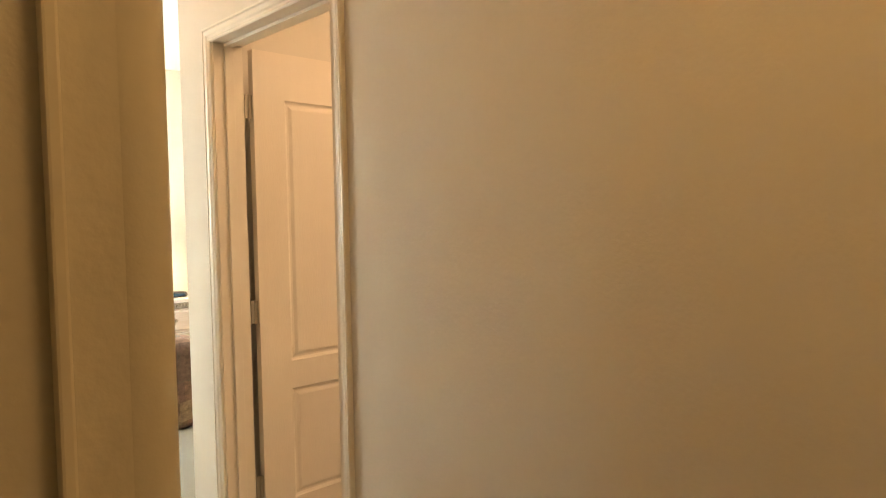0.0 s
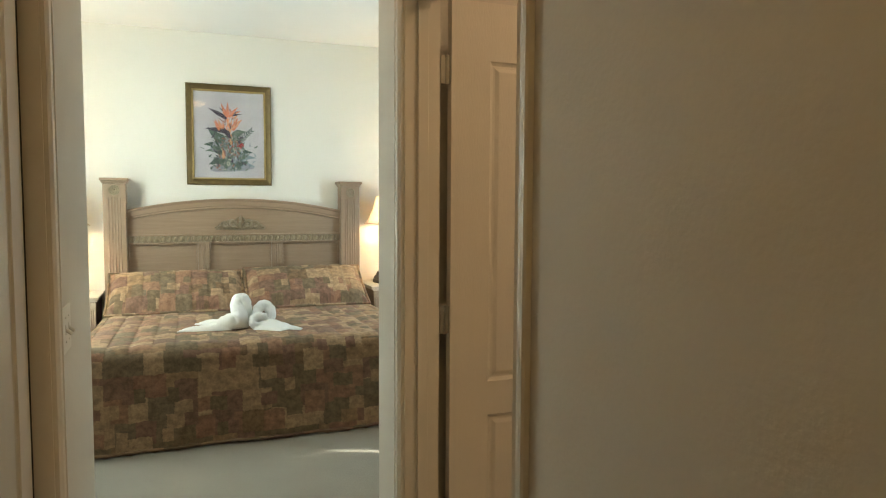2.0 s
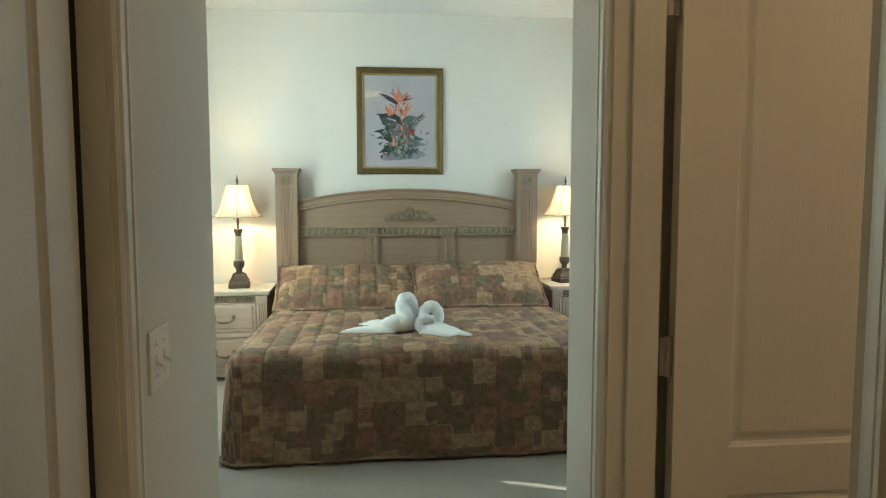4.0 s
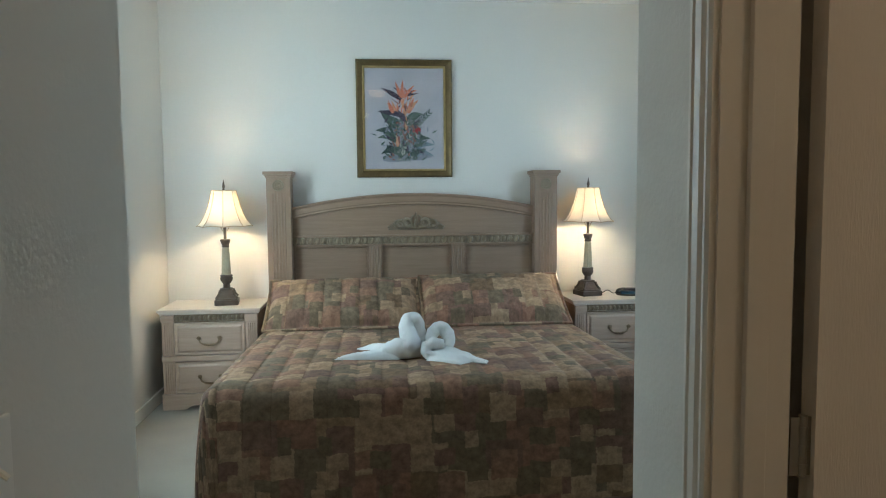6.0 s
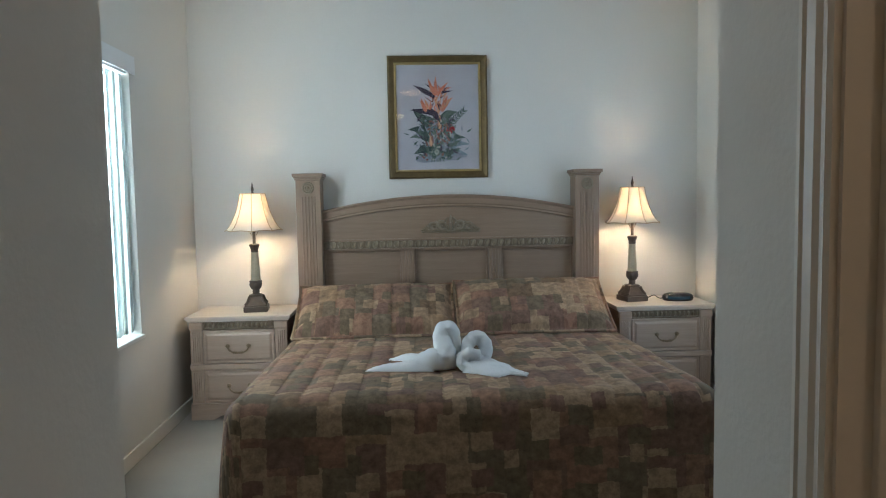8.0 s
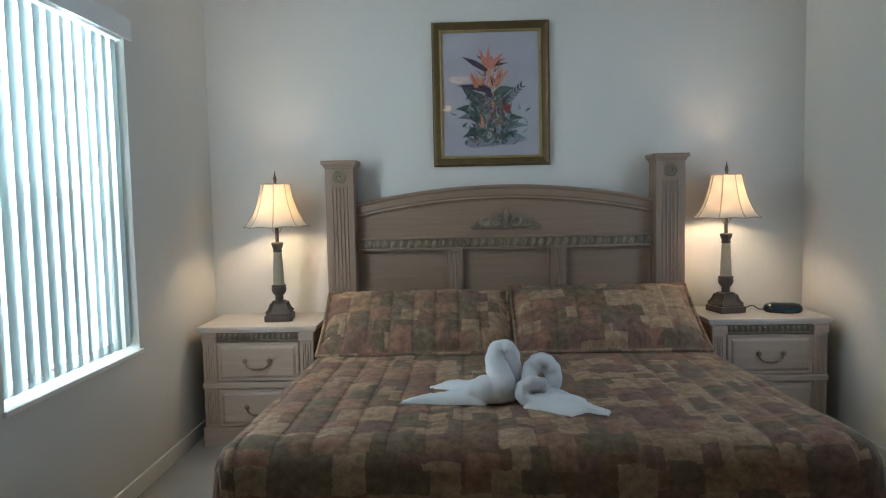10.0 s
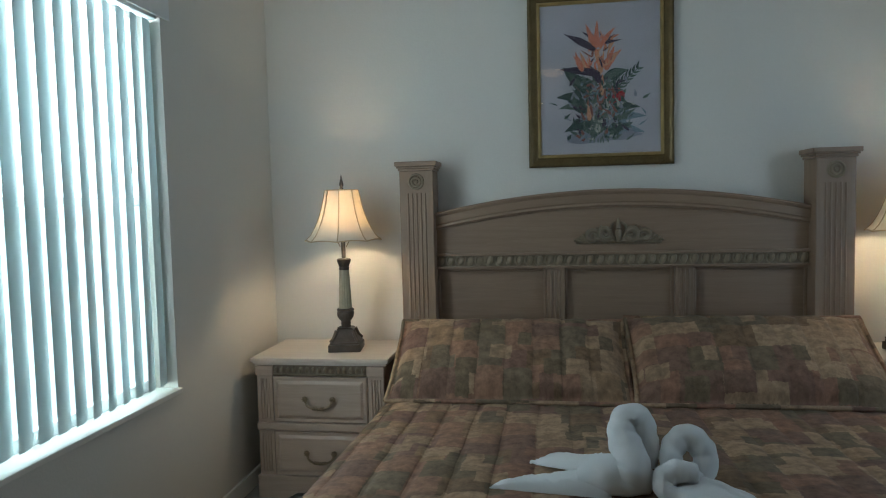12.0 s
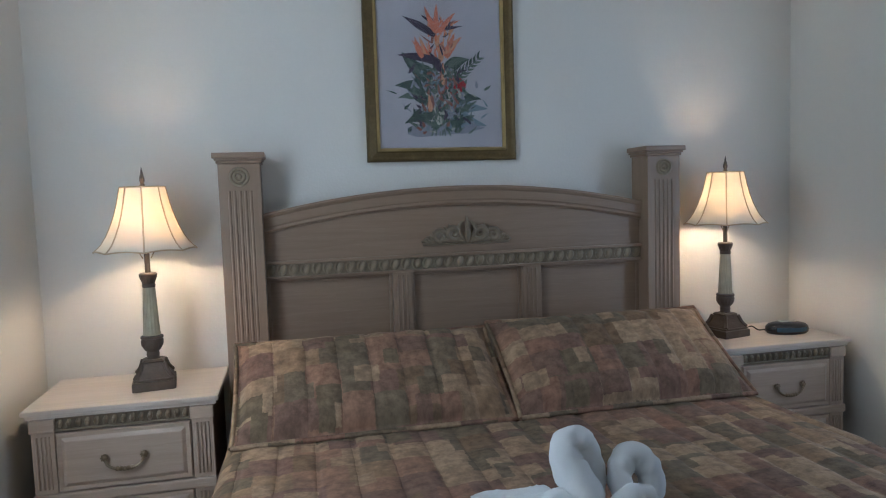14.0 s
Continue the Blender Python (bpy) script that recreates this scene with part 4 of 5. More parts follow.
base = Vector((0.05, -1.68, ZB))
swan = thing("towel_swan", Matrix.Translation(base + Vector((0.004, 0.06, 0))), "white terry towel folded into a smaller swan facing the other", "towel", "towel swans on the bed")
towel_roll(swan, base, [(0.050, -1.690, ZB + 0.030), (0.000, -1.665, ZB + 0.062), (-0.004, -1.640, ZB + 0.095), (0.020, -1.615, ZB + 0.128), (0.056, -1.610, ZB + 0.130), (0.084, -1.625, ZB + 0.095), (0.080, -1.645, ZB + 0.055), (0.056, -1.655, ZB + 0.035)],
           [0.036, 0.033, 0.030, 0.033, 0.036, 0.034, 0.032, 0.024], "rolled towel neck bent into a loop")
towel_roll(swan, base, [(0.050, -1.700, ZB + 0.066), (0.000, -1.702, ZB + 0.074), (-0.036, -1.712, ZB + 0.052), (-0.028, -1.730, ZB + 0.024), (0.030, -1.750, ZB + 0.018)], [0.024, 0.030, 0.030, 0.026, 0.016], "turned-over roll at the front of the towel")
towel_layer(swan, base, [(-0.045, -1.760, ZB + 0.004), (0.035, -1.650, ZB + 0.040), (0.185, -1.700, ZB + 0.012), (0.235, -1.850, ZB + 0.003)], 0.034, 7.0)
towel_layer(swan, base, [(-0.020, -1.765, ZB + 0.003), (0.050, -1.700, ZB + 0.034), (0.225, -1.800, ZB + 0.012), (0.125, -1.868, ZB + 0.002)], 0.030, 9.0)
towel_layer(swan, base, [(0.10, -1.80, ZB + 0.004), (0.15, -1.74, ZB + 0.012), (0.262, -1.815, ZB + 0.002), (0.250, -1.862, ZB + 0.001)], 0.018, 12.0)


# ---- nightstands
def nightstand(m, label):
    """Two-drawer stand; x across from its left side, front at y=-0.445, back at y=0."""
    ob = thing("nightstand", m, label, "nightstand", "nightstands beside the bed")
    W, D, H = 0.66, 0.445, 0.665
    bm = bmesh.new()
    box(bm, 0.0, W, -D - 0.012, 0.0, H - 0.020, H, bevel=0.005, segs=3)
    box(bm, 0.010, W - 0.010, -D - 0.002, 0.0, H - 0.034, H - 0.020, bevel=0.004)
    part("top", bm, M_TOP, ob, "pale washed wooden top")
    x0, x1 = 0.025, W - 0.025
    bm = bmesh.new()
    box(bm, x0, x0 + 0.02, -D + 0.02, -0.005, 0.09, H - 0.034)
    box(bm, x1 - 0.02, x1, -D + 0.02, -0.005, 0.09, H - 0.034)
    box(bm, x0 + 0.02, x1 - 0.02, -0.02, -0.005, 0.09, H - 0.034)
    box(bm, x0 + 0.02, x1 - 0.02, -D + 0.04, -0.02, 0.09, 0.10)
    part("body", bm, M_OAK_Y, ob)
    # front frame: corner posts with reeds, frieze, middle and bottom rails
    for k, xa in enumerate((x0, x1 - 0.075)):
        bm = boxed(xa, xa + 0.075, -D + 0.005, -D + 0.03, 0.10, 0.582, bevel=0.002)
        corner = part("corner_post", bm, M_STAND_Z, ob)
        for z0, z1 in ((0.125, 0.305), (0.375, 0.565)):
            for j in range(4):
                xx = xa + 0.017 + j * 0.0135
                bm = bmesh.new()
                tube(bm, [(xx, -D + 0.005, z0), (xx, -D + 0.0015, z0 + 0.006), (xx, -D + 0.0015, z1 - 0.006), (xx, -D + 0.005, z1)], 0.0045, 6, up=Vector((0, 1, 0)))
                part("reed", bm, M_STAND_Z, corner, smooth=True)
        bm = boxed(xa - 0.004, xa + 0.079, -D - 0.006, -D + 0.03, 0.582, 0.628, bevel=0.006, segs=3)
        part("corner_block", bm, M_STAND_X, ob)
    part("frieze", boxed(x0 + 0.079, x1 - 0.079, -D + 0.010, -D + 0.03, 0.582, 0.630), M_ANTIQUE, ob, "recess darkened for the shade behind the carving")
    bm = bmesh.new()
    for j in range(15):
        xx = x0 + 0.095 + j * (x1 - x0 - 0.19) / 14
        tube(bm, [(xx - 0.004, -D + 0.010, 0.592), (xx - 0.001, -D + 0.004, 0.603), (xx + 0.001, -D + 0.003, 0.612), (xx + 0.002, -D + 0.008, 0.622)], [0.004, 0.009, 0.0095, 0.006], 8, up=Vector((0, 1, 0)))
    box(bm, x0 + 0.080, x1 - 0.080, -D + 0.002, -D + 0.02, 0.583, 0.589)
    part("carved_frieze", bm, M_CARVE, ob, "carved band of leaf shapes", smooth=True, angle=35)
    part("middle_rail", boxed(x0 - 0.004, x1 + 0.004, -D - 0.008, -D + 0.03, 0.322, 0.358, bevel=0.009, segs=3), M_STAND_X, ob)
    bm = bmesh.new()
    # plinth with an arched cut-out
    n = 40
    pa, pb = x0 - 0.008, x1 + 0.008
    prof = []
    for i in range(n + 1):
        x = pa + (pb - pa) * i / n
        t = abs(x - (pa + pb) / 2) / 0.17
        prof.append((x, 0.0 if t > 1 else 0.028 * min(1.0, (1 - t) * 3.5)))
    for y in (-D - 0.008, -D + 0.016):
        lo = [bm.verts.new((x, y, z)) for x, z in prof]
        hi = [bm.verts.new((x, y, 0.100)) for x, z in prof]
        for i in range(n):
            bm.faces.new((lo[i], lo[i + 1], hi[i + 1], hi[i]))
    bm.verts.ensure_lookup_table()
    m2 = 2 * (n + 1)
    for i in range(n):
        for o in (0, n + 1):
            bm.faces.new((bm.verts[o + i], bm.verts[o + i + 1], bm.verts[m2 + o + i + 1], bm.verts[m2 + o + i]))
    box(bm, pa, pa + 0.022, -D + 0.016, -0.005, 0.0, 0.100)
    box(bm, pb - 0.022, pb, -D + 0.016, -0.005, 0.0, 0.100)
    box(bm, pa, pb, -D - 0.011, -D + 0.016, 0.092, 0.106, bevel=0.004)
    part("plinth", bm, M_STAND_X, ob)
    for z0, z1 in ((0.362, 0.576), (0.108, 0.318)):
        a, b = x0 + 0.079, x1 - 0.079
        bm = bmesh.new()
        rings = []
        for inset, y in ((0.0, -D + 0.020), (0.0, -D + 0.004), (0.004, -D - 0.001), (0.018, -D + 0.001), (0.030, -D - 0.007), (0.034, -D - 0.008)):
            rings.append([bm.verts.new(q) for q in ((a + inset, y, z0 + inset), (b - inset, y, z0 + inset), (b - inset, y, z1 - inset), (a + inset, y, z1 - inset))])
        for p, q in zip(rings, rings[1:]):
            for i in range(4):
                bm.faces.new((p[i], p[(i + 1) % 4], q[(i + 1) % 4], q[i]))
        bm.faces.new(rings[-1])
        drawer = part("drawer", bm, M_STAND_X, ob, "raised-panel drawer front")
        cx, cz = (a + b) / 2, (z0 + z1) / 2 + 0.008
        bm = bmesh.new()
        for s in (-1, 1):
            at = Matrix.Translation((cx + s * 0.066, -D - 0.016, cz))
            bmesh.ops.create_uvsphere(bm, u_segments=14, v_segments=8, radius=0.013, matrix=at @ Matrix.Diagonal((1, 0.75, 1, 1)))
            for k in range(8):
                an = 2 * math.pi * k / 8
                bmesh.ops.create_uvsphere(bm, u_segments=6, v_segments=4, radius=0.0042, matrix=at @ Matrix.Translation((0.011 * math.cos(an), -0.004, 0.011 * math.sin(an))))
            tube(bm, [(cx + s * 0.066, -D - 0.006, cz), (cx + s * 0.066, -D - 0.016, cz)], 0.006, 8)
        arc = smooth_path([(cx - 0.066, -D - 0.018, cz - 0.004), (cx - 0.056, -D - 0.024, cz - 0.026), (cx - 0.03, -D - 0.026, cz - 0.041), (cx, -D - 0.026, cz - 0.044), (cx + 0.03, -D - 0.026, cz - 0.041), (cx + 0.056, -D - 0.024, cz - 0.026), (cx + 0.066, -D - 0.018, cz - 0.004)], 5)
        tube(bm, arc, 0.0052, 8)
        for k in (-0.024, -0.012, 0.0, 0.012, 0.024):
            bmesh.ops.create_uvsphere(bm, u_segments=8, v_segments=6, radius=0.0088, matrix=Matrix.Translation((cx + k, -D - 0.026, cz - 0.0435 + abs(k) * 0.1)))
        part("handle", bm, M_BRASS, drawer, "antique brass bail pull", smooth=True)
    return ob


nightstand(pose(-1.703, -0.03, 0), "pickled oak two-drawer nightstand with brass pulls in the corner")
nightstand(pose(1.062, -0.03, 0), "pickled oak two-drawer nightstand with brass pulls under a clock")


# ---- table lamps
def table_lamp(x, y, turn, label):
    ob = thing("table_lamp", pose(x, y, 0.665, 0, 0, turn), label, "table lamp", "lamps on the nightstands")
    bm = bmesh.new()
    for hw, z0, z1, bv in ((0.078, 0.0, 0.036, 0.006), (0.070, 0.036, 0.046, 0.004)):
        box(bm, -hw, hw, -hw, hw, z0, z1, bevel=bv)
    # swept pyramid of the foot
    rings = []
    for hw, z in ((0.066, 0.046), (0.062, 0.054), (0.050, 0.066), (0.041, 0.082), (0.036, 0.100), (0.040, 0.106), (0.030, 0.112)):
        rings.append([bm.verts.new((sx * hw, sy * hw, z)) for sx, sy in ((-1, -1), (1, -1), (1, 1), (-1, 1))])
    for p, q in zip(rings, rings[1:]):
        for i in range(4):
            bm.faces.new((p[i], p[(i + 1) % 4], q[(i + 1) % 4], q[i]))
    bm.faces.new(rings[-1])
    for sx, sy in ((-1, -1), (1, -1), (1, 1), (-1, 1)):
        tube(bm, smooth_path([(sx * 0.066, sy * 0.066, 0.048), (sx * 0.052, sy * 0.052, 0.066), (sx * 0.04, sy * 0.04, 0.10)]), 0.009, 6)
    part("base", bm, M_BRONZE, ob, "stepped square bronze foot", smooth=True, angle=30)
    part("urn", lathe([(0.026, 0.110), (0.022, 0.120), (0.024, 0.128), (0.022, 0.140), (0.030, 0.148), (0.040, 0.165), (0.042, 0.182), (0.038, 0.190), (0.042, 0.194), (0.041, 0.200), (0.033, 0.204)], 32, 16, 0.003, (0.146, 0.188)), M_BRONZE, ob, smooth=True)
    part("column", lathe([(0.0325, 0.203), (0.031, 0.22), (0.0285, 0.28), (0.0255, 0.34), (0.0225, 0.392)], 64, 14, 0.004, (0.205, 0.385)), M_STONE, ob, "ivory fluted tapering column", smooth=True, angle=60)
    part("capital", lathe([(0.023, 0.390), (0.025, 0.398), (0.023, 0.405), (0.029, 0.420), (0.033, 0.430), (0.034, 0.440), (0.030, 0.445), (0.010, 0.447)], 32, 12, 0.003, (0.404, 0.432)), M_BRONZE, ob, smooth=True)
    bm = lathe([(0.010, 0.445), (0.010, 0.535), (0.014, 0.537), (0.014, 0.572), (0.004, 0.574)], 20)
    part("stem", bm, M_BRONZE, ob, smooth=True)
    bm = bmesh.new()
    for s in (-1, 1):
        tube(bm, smooth_path([(s * 0.014, 0, 0.50), (s * 0.05, 0, 0.58), (s * 0.05, 0, 0.68), (0.0, 0, 0.774)]), 0.0022, 6)
    tube(bm, [(-0.078, 0, 0.770), (0.078, 0, 0.770)], 0.002, 6)
    tube(bm, [(0, -0.078, 0.770), (0, 0.078, 0.770)], 0.002, 6)
    part("harp", bm, M_BRASS, ob, smooth=True)
    part("finial", lathe([(0.007, 0.772), (0.010, 0.782), (0.006, 0.788), (0.010, 0.798), (0.0095, 0.808), (0.005, 0.826), (0.0025, 0.842), (0.0008, 0.850)], 16), M_BRONZE, ob, "pointed bronze finial", smooth=True)
    bulb = part("bulb", lathe([(0.012, 0.572), (0.016, 0.585), (0.027, 0.612), (0.028, 0.626), (0.020, 0.648), (0.002, 0.656)], 20), M_BULB, ob, smooth=True)
    # bell shade in eight panels
    prof = [(0.184, 0.533), (0.171, 0.543), (0.155, 0.560), (0.137, 0.589), (0.119, 0.628), (0.104, 0.670), (0.092, 0.715), (0.080, 0.774)]
    bm = bmesh.new()
    rings = []
    n = 8
    for r, z in prof:
        ring = []
        for k in range(n * 6):
            f = (k % 6) / 6
            a = 2 * math.pi * k / (n * 6)
            flat = math.cos(math.pi / n) / math.cos(2 * math.pi / n * (f - 0.5))
            rr = r * (0.55 + 0.45 * flat)
            dip = 0.0
            if z < 0.54:
                dip = 0.006 * math.sin(math.pi * f)
            ring.append(bm.verts.new((rr * math.cos(a), rr * math.sin(a), z + dip)))
        rings.append(ring)
    for p, q in zip(rings, rings[1:]):
        for i in range(n * 6):
            bm.faces.new((p[i], p[(i + 1) % (n * 6)], q[(i + 1) % (n * 6)], q[i]))
    shade = part("shade", bm, M_SHADE, ob, "cream cloth bell shade in panels, lit from inside", smooth=True, angle=50)
    for k in range(n):
        a = 2 * math.pi * k / n
        bm = bmesh.new()
        tube(bm, [((r * (0.55 + 0.45) + 0.001) * math.cos(a), (r + 0.001) * math.sin(a), z) for r, z in prof], 0.0028, 6)
        part("seam", bm, M_SHADE_TRIM, shade, smooth=True)
    for idx, rad in ((0, 0.0032), (-1, 0.0032)):
        r, z = prof[idx]
        bm = bmesh.new()
        pts = []
        for k in range(n * 6 + 1):
            f = (k % 6) / 6
            a = 2 * math.pi * k / (n * 6)
            flat = math.cos(math.pi / n) / math.cos(2 * math.pi / n * (f - 0.5))
            rr = r * (0.55 + 0.45 * flat)
            pts.append((rr * math.cos(a), rr * math.sin(a), z + (0.006 * math.sin(math.pi * f) if idx == 0 else 0)))
        tube(bm, pts, rad, 6, closed_ends=False)
        part("braid", bm, M_SHADE_TRIM, shade, smooth=True)
    lamp("lamp_light", "POINT", LAMP_W, (1.0, 0.71, 0.43), Matrix.Translation((x, y, 0.665 + 0.640)), 0.04)
    return ob


LAMP_W = 19
table_lamp(-1.297, -0.275, 8, "lit bronze column table lamp with cream bell shade, in the corner")
table_lamp(1.246, -0.235, 12, "lit bronze column table lamp with cream bell shade, by a clock")

# ---- alarm clock with its cord
ck = thing("alarm_clock", pose(1.545, -0.285, 0.665, 0, 0, -10) @ Matrix.Scale(1.12, 4), "small black rounded alarm clock on the nightstand", "clock")
bm = lathe([(0.90, 0.0), (0.985, 0.008), (1.0, 0.018), (0.97, 0.030), (0.86, 0.040), (0.62, 0.046), (0.01, 0.049)], 48)
for v in bm.verts:
    v.co.x, v.co.y = 0.092 * v.co.x, 0.056 * v.co.y
part("case", bm, M_BLACK, ck, smooth=True, angle=50)
bm = bmesh.new()
strip = []
for k in range(17):
    a = radians(-90 + (k - 8) * 5.5)
    strip.append([bm.verts.new((0.0945 * math.cos(a) * g, 0.0575 * math.sin(a) * g, z)) for g, z in ((0.99, 0.012), (1.0, 0.018), (0.985, 0.030))])
for p, q in zip(strip, strip[1:]):
    for k in range(2):
        bm.faces.new((p[k], q[k], q[k + 1], p[k + 1]))
part("display", bm, M_LENS, ck, "dark blue display window", smooth=True, angle=60)
part("snooze_bar", boxed(-0.035, 0.035, -0.012, 0.012, 0.0465, 0.0515, bevel=0.002), M_STEEL, ck, "grey bar on top")
bm = bmesh.new()
tube(bm, smooth_path([(-0.07, 0.03, 0.012), (-0.10, 0.05, 0.006), (-0.135, 0.04, 0.026), (-0.165, 0.07, 0.006), (-0.16, 0.15, 0.006), (-0.15, 0.262, 0.006)]), 0.0028, 6)
part("cord", bm, M_BLACK, ck)

# ---- framed flower print
PX0, PX1, PZ0, PZ1 = -0.404, 0.289, 1.529, 2.374
pic = thing("picture", pose((PX0 + PX1) / 2, -0.002, (PZ0 + PZ1) / 2), "gold-framed print of tropical flowers hanging over the bed", "picture")
PW, PH = (PX1 - PX0) / 2, (PZ1 - PZ0) / 2


def frame_ring(profile, mat, name, label=""):
    """Mitred frame: profile points (inset from the outer edge, depth from the wall)."""
    bm = bmesh.new()
    rings = []
    for inset, d in profile:
        rings.append([bm.verts.new((sx * (PW - inset), -d, sz * (PH - inset))) for sx, sz in ((-1, -1), (1, -1), (1, 1), (-1, 1))])
    for p, q in zip(rings, rings[1:]):
        for i in range(4):
            bm.faces.new((p[i], p[(i + 1) % 4], q[(i + 1) % 4], q[i]))
    return part(name, bm, mat, pic, label)


frame_ring([(0.0, 0.0), (0.0, 0.024), (0.005, 0.030), (0.012, 0.031), (0.022, 0.026), (0.040, 0.021), (0.046, 0.022)], M_GOLD, "outer_frame", "antique gold moulded frame")
frame_ring([(0.046, 0.022), (0.049, 0.026), (0.055, 0.026), (0.060, 0.020), (0.062, 0.012)], M_GOLD_LIGHT, "inner_lip", "brighter gilt lip")
part("backing", boxed(-PW + 0.005, PW - 0.005, -0.008, -0.0005, -PH + 0.005, PH - 0.005), M_DARK, pic)
part("print", boxed(-PW + 0.058, PW - 0.058, -0.0105, -0.0085, -PH + 0.058, PH - 0.058), M_CANVAS, pic, "lilac grey print background")
glassy = part("glass", boxed(-PW + 0.060, PW - 0.060, -0.0165, -0.0150, -PH + 0.060, PH - 0.060), M_PANE, pic, "picture glass")
glassy.visible_shadow = False


def paint(name, rgb, var=0.35):
    return material(name, rgb, 0.6, var=var, scale=30, fine=0.2, fine_scale=90)


PAINTS = {
    "coral": paint("painted_coral", (0.60, 0.19, 0.115)), "orange": paint("painted_peach", (0.60, 0.29, 0.17)), "red": paint("painted_red", (0.38, 0.02, 0.028)),
    "green": paint("painted_green", (0.05, 0.078, 0.066)), "sage": paint("painted_sage", (0.12, 0.15, 0.125)), "purple": paint("painted_plum", (0.055, 0.035, 0.065)),
    "teal": paint("painted_teal", (0.19, 0.235, 0.275)), "brown": paint("painted_stem", (0.26, 0.10, 0.08)), "pale": paint("painted_cream", (0.42, 0.39, 0.34)), "haze": paint("painted_haze", (0.27, 0.26, 0.31), 0.2),
}
depth = [0.0]
blades = {}


def blade(colour, x, z, length, angle, width, bend=0.0, tip=0.6):
    """One brush-shaped leaf or petal on the print; x, z in picture half-sizes, angle from level."""
    bm = blades.setdefault(colour, bmesh.new())
    depth[0] += 1
    y = -0.0109 - 0.000035 * (depth[0] % 60)
    n = 10
    left, right = [], []
    for k in range(n + 1):
        t = k / n
        a = radians(angle + bend * t)
        cx = x + length * t * math.cos(radians(angle + bend * t / 2))
        cz = z + length * t * math.sin(radians(angle + bend * t / 2))
        w = width * math.sin(math.pi * min(1, (t * 0.94 + 0.04)) ** tip) * (1 + 0.12 * math.sin(9 * t + depth[0]))
        left.append(bm.verts.new((cx - w * math.sin(a), y, cz + w * math.cos(a))))
        right.append(bm.verts.new((cx + w * math.sin(a), y, cz - w * math.cos(a))))
    for k in range(n):
        bm.faces.new((left[k], left[k + 1], right[k + 1], right[k]))


# soft ground shadows, back leaves, stems, blossoms
for x, z, l, a, w in ((-0.16, -0.285, 0.36, 2, 0.03), (-0.02, -0.245, 0.22, -8, 0.045), (-0.13, -0.20, 0.14, -30, 0.03)):
    blade("haze", x, z, l, a, w)
blade("teal", 0.02, -0.17, 0.20, -5, 0.030)
blade("teal", 0.04, -0.21, 0.18, -18, 0.026)
for x, z, l, a, w, b in ((-0.03, -0.06, 0.19, 152, 0.038, -25), (-0.01, -0.10, 0.20, 165, 0.032, 20), (-0.02, -0.16, 0.17, 160, 0.038, -20), (0.02, -0.02, 0.13, 50, 0.030, -50), (-0.03, -0.20, 0.15, 190, 0.030, 20), (0.05, -0.15, 0.14, 20, 0.026, -35), (0.0, -0.27, 0.14, 150, 0.022, 10), (0.02, -0.28, 0.15, 30, 0.022, -10)):
    blade("green", x, z, l, a, w, b)
for x, z, l, a, w, b in ((-0.09, -0.03, 0.10, 140, 0.012, -20), (0.0, -0.12, 0.16, 100, 0.010, 10), (0.03, 0.0, 0.11, 40, 0.016, -40), (-0.10, -0.13, 0.10, 170, 0.016, 30), (0.06, -0.20, 0.12, 15, 0.014, 20)):
    blade("sage", x, z, l, a, w, b)
blade("green", 0.045, -0.08, 0.19, 42, 0.004)
for k in range(7):
    f = k / 7
    px, pz = 0.065 + 0.13 * f, -0.06 + 0.117 * f
    blade("green", px, pz, 0.055 - 0.02 * f, 88, 0.006, -30)
    blade("sage", px, pz, 0.050 - 0.02 * f, -8, 0.006, 30)
for x, l, a in ((-0.03, 0.26, 84), (-0.01, 0.30, 92), (0.015, 0.26, 98), (0.0, 0.22, 78), (-0.05, 0.2, 70), (0.04, 0.2, 112)):
    blade("sage", x, -0.31, l, a, 0.005)
for x, z, l, a in ((-0.05, -0.15, 0.05, 120), (-0.07, -0.18, 0.05, 60), (0.03, -0.16, 0.05, 70), (0.05, -0.20, 0.05, 110), (-0.02, -0.24, 0.05, 75), (0.02, -0.24, 0.05, 100), (-0.03, -0.2, 0.04, 100)):
    blade("pale", x, z, l, a, 0.005)
for x, z, l, a, w in ((0.0, -0.12, 0.14, 84, 0.022), (-0.055, -0.20, 0.09, 80, 0.016), (0.015, -0.10, 0.12, 92, 0.014)):
    blade("brown", x, z, l, a, w)
blade("orange", -0.05, -0.20, 0.08, 95, 0.010)
blade("orange", 0.01, -0.08, 0.10, 88, 0.009)
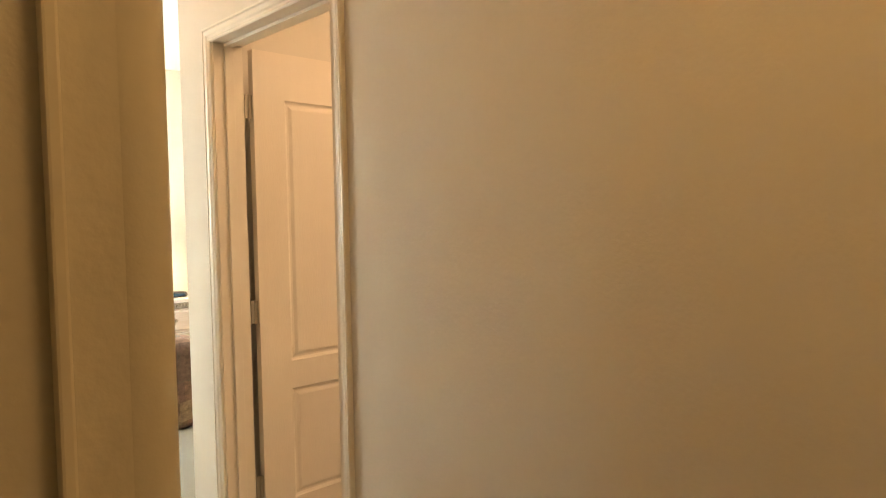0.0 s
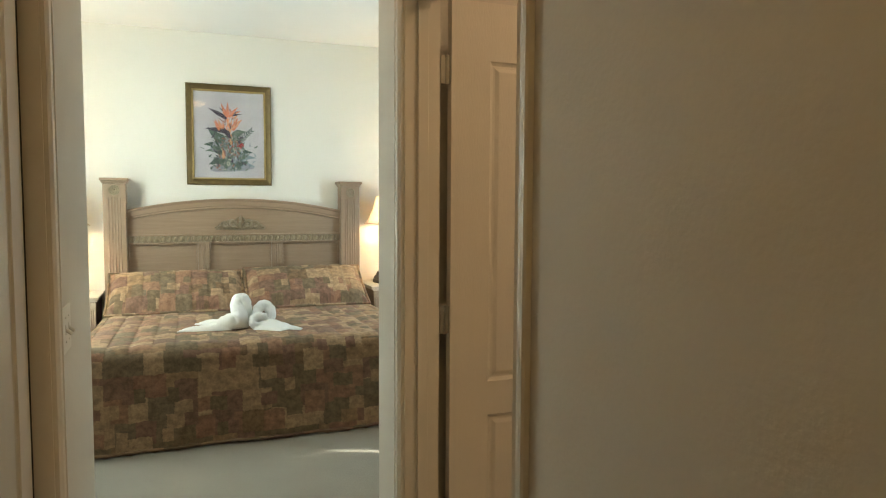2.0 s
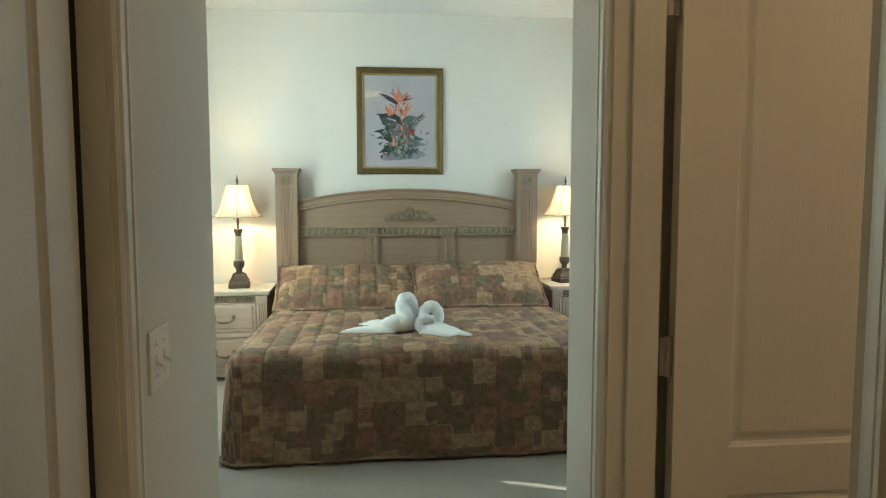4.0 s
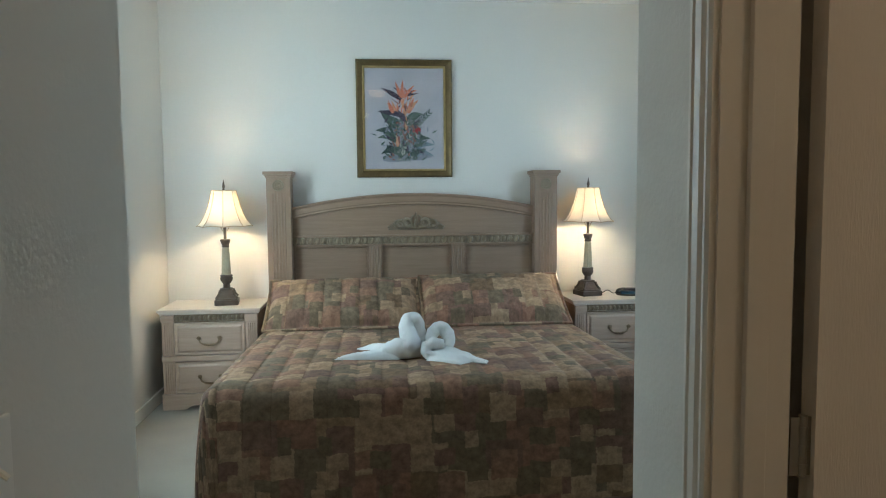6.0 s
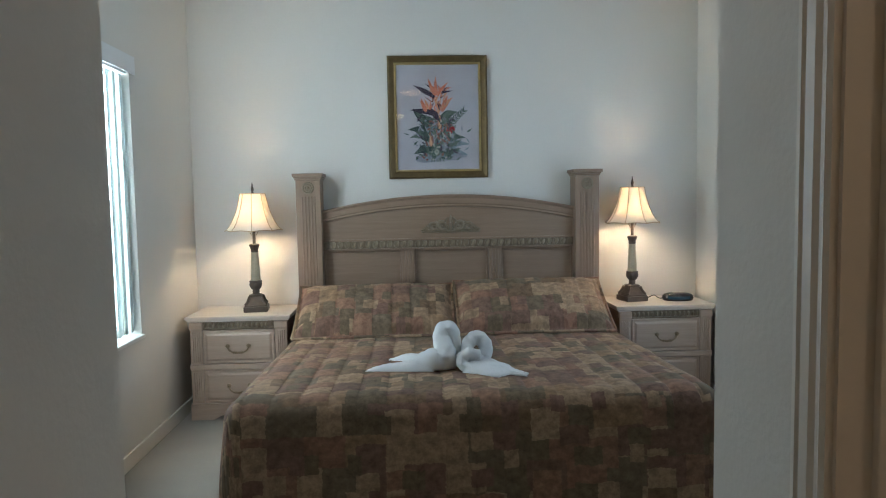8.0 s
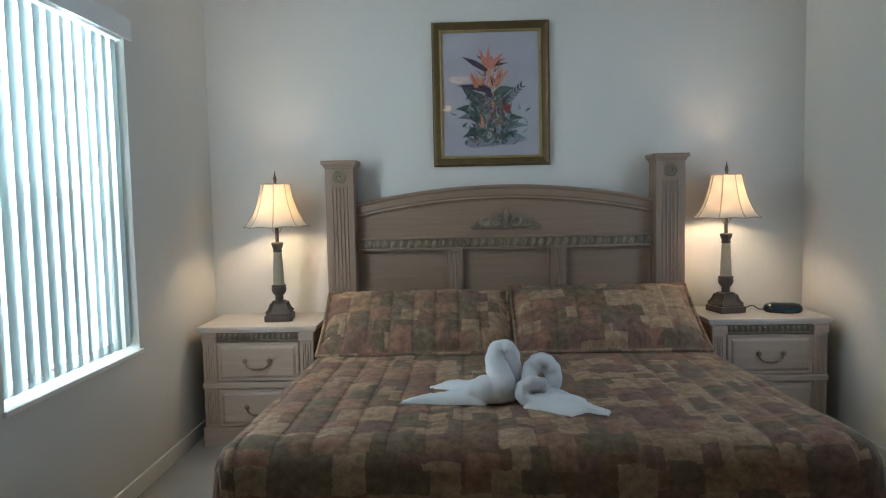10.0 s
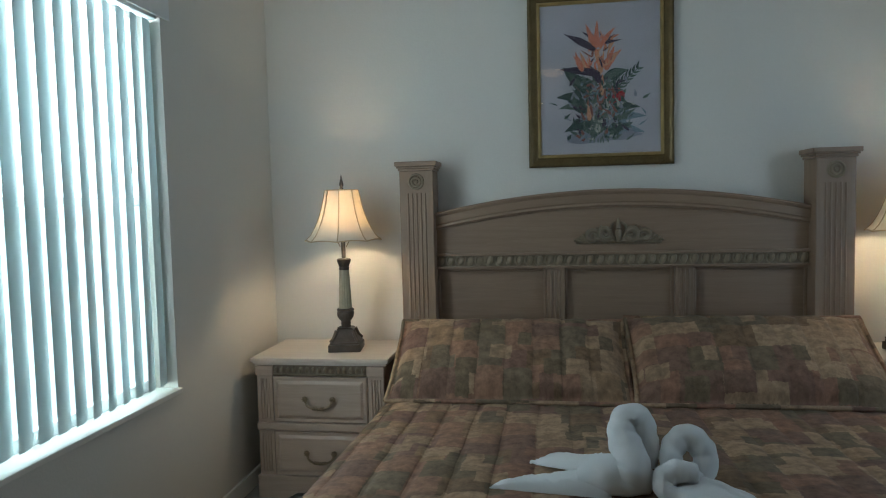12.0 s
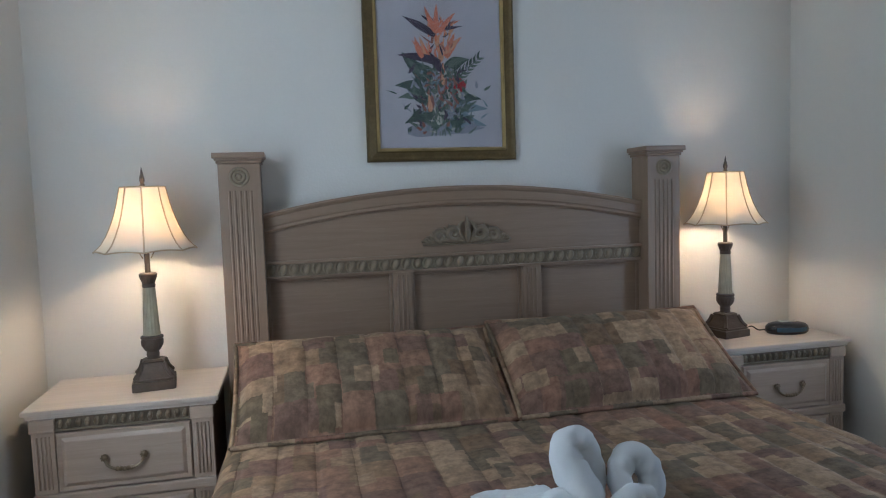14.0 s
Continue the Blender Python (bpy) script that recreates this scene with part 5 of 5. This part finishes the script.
for x, z, l, a, w, b in ((0.0, 0.02, 0.20, 162, 0.020, 18), (-0.02, 0.14, 0.17, 148, 0.018, 6), (0.0, 0.17, 0.11, 4, 0.008, 6), (0.0, -0.02, 0.10, 110, 0.016, 20)):
    blade("purple", x, z, l, a, w, b)
for x, z, l, a, w, b in ((-0.01, 0.15, 0.13, 125, 0.014, -20), (-0.01, 0.15, 0.13, 95, 0.013, -10), (0.0, 0.15, 0.12, 60, 0.012, -20), (-0.08, 0.04, 0.10, 120, 0.014, -20), (-0.05, 0.04, 0.11, 140, 0.014, -10), (0.02, 0.05, 0.12, 55, 0.018, -20), (0.03, 0.04, 0.12, 75, 0.016, -10), (0.0, 0.16, 0.11, 32, 0.009, -10)):
    blade("coral", x, z, l, a, w, b)
for x, z, l, a, w, b in ((-0.06, 0.04, 0.10, 105, 0.011, 10), (0.0, 0.06, 0.11, 100, 0.012, 10), (0.02, 0.06, 0.11, 40, 0.011, 10), (-0.02, 0.16, 0.10, 110, 0.008, 0), (0.0, 0.02, 0.09, 80, 0.012, 0)):
    blade("orange", x, z, l, a, w, b)
for x, z, l, a, w, b in ((0.025, -0.085, 0.095, 12, 0.030, -15), (0.02, -0.10, 0.10, -5, 0.026, 25), (0.05, -0.075, 0.06, 40, 0.018, -60)):
    blade("red", x, z, l, a, w, b, 0.8)
blade("coral", 0.055, -0.075, 0.045, 15, 0.007)
rng = random.Random(11)
for k in range(420):
    a = rng.gauss(0, 1) * 0.062
    zc = rng.uniform(-0.30, -0.02)
    colour = rng.choice(["green", "green", "sage", "sage", "haze", "haze", "teal", "purple", "brown", "pale"])
    blade(colour, a, zc, rng.uniform(0.02, 0.06), rng.uniform(20, 160), rng.uniform(0.003, 0.008), rng.uniform(-40, 40))
for k in range(60):
    blade(rng.choice(["coral", "orange", "coral", "brown", "purple"]), rng.uniform(-0.06, 0.06), rng.uniform(0.03, 0.20), rng.uniform(0.03, 0.07), rng.uniform(30, 150), rng.uniform(0.003, 0.006), rng.uniform(-25, 25))
for colour, bm in blades.items():
    part("painted_" + {"haze": "shadow", "pale": "highlight", "brown": "stem"}.get(colour, colour + "_strokes"), bm, PAINTS[colour], pic)
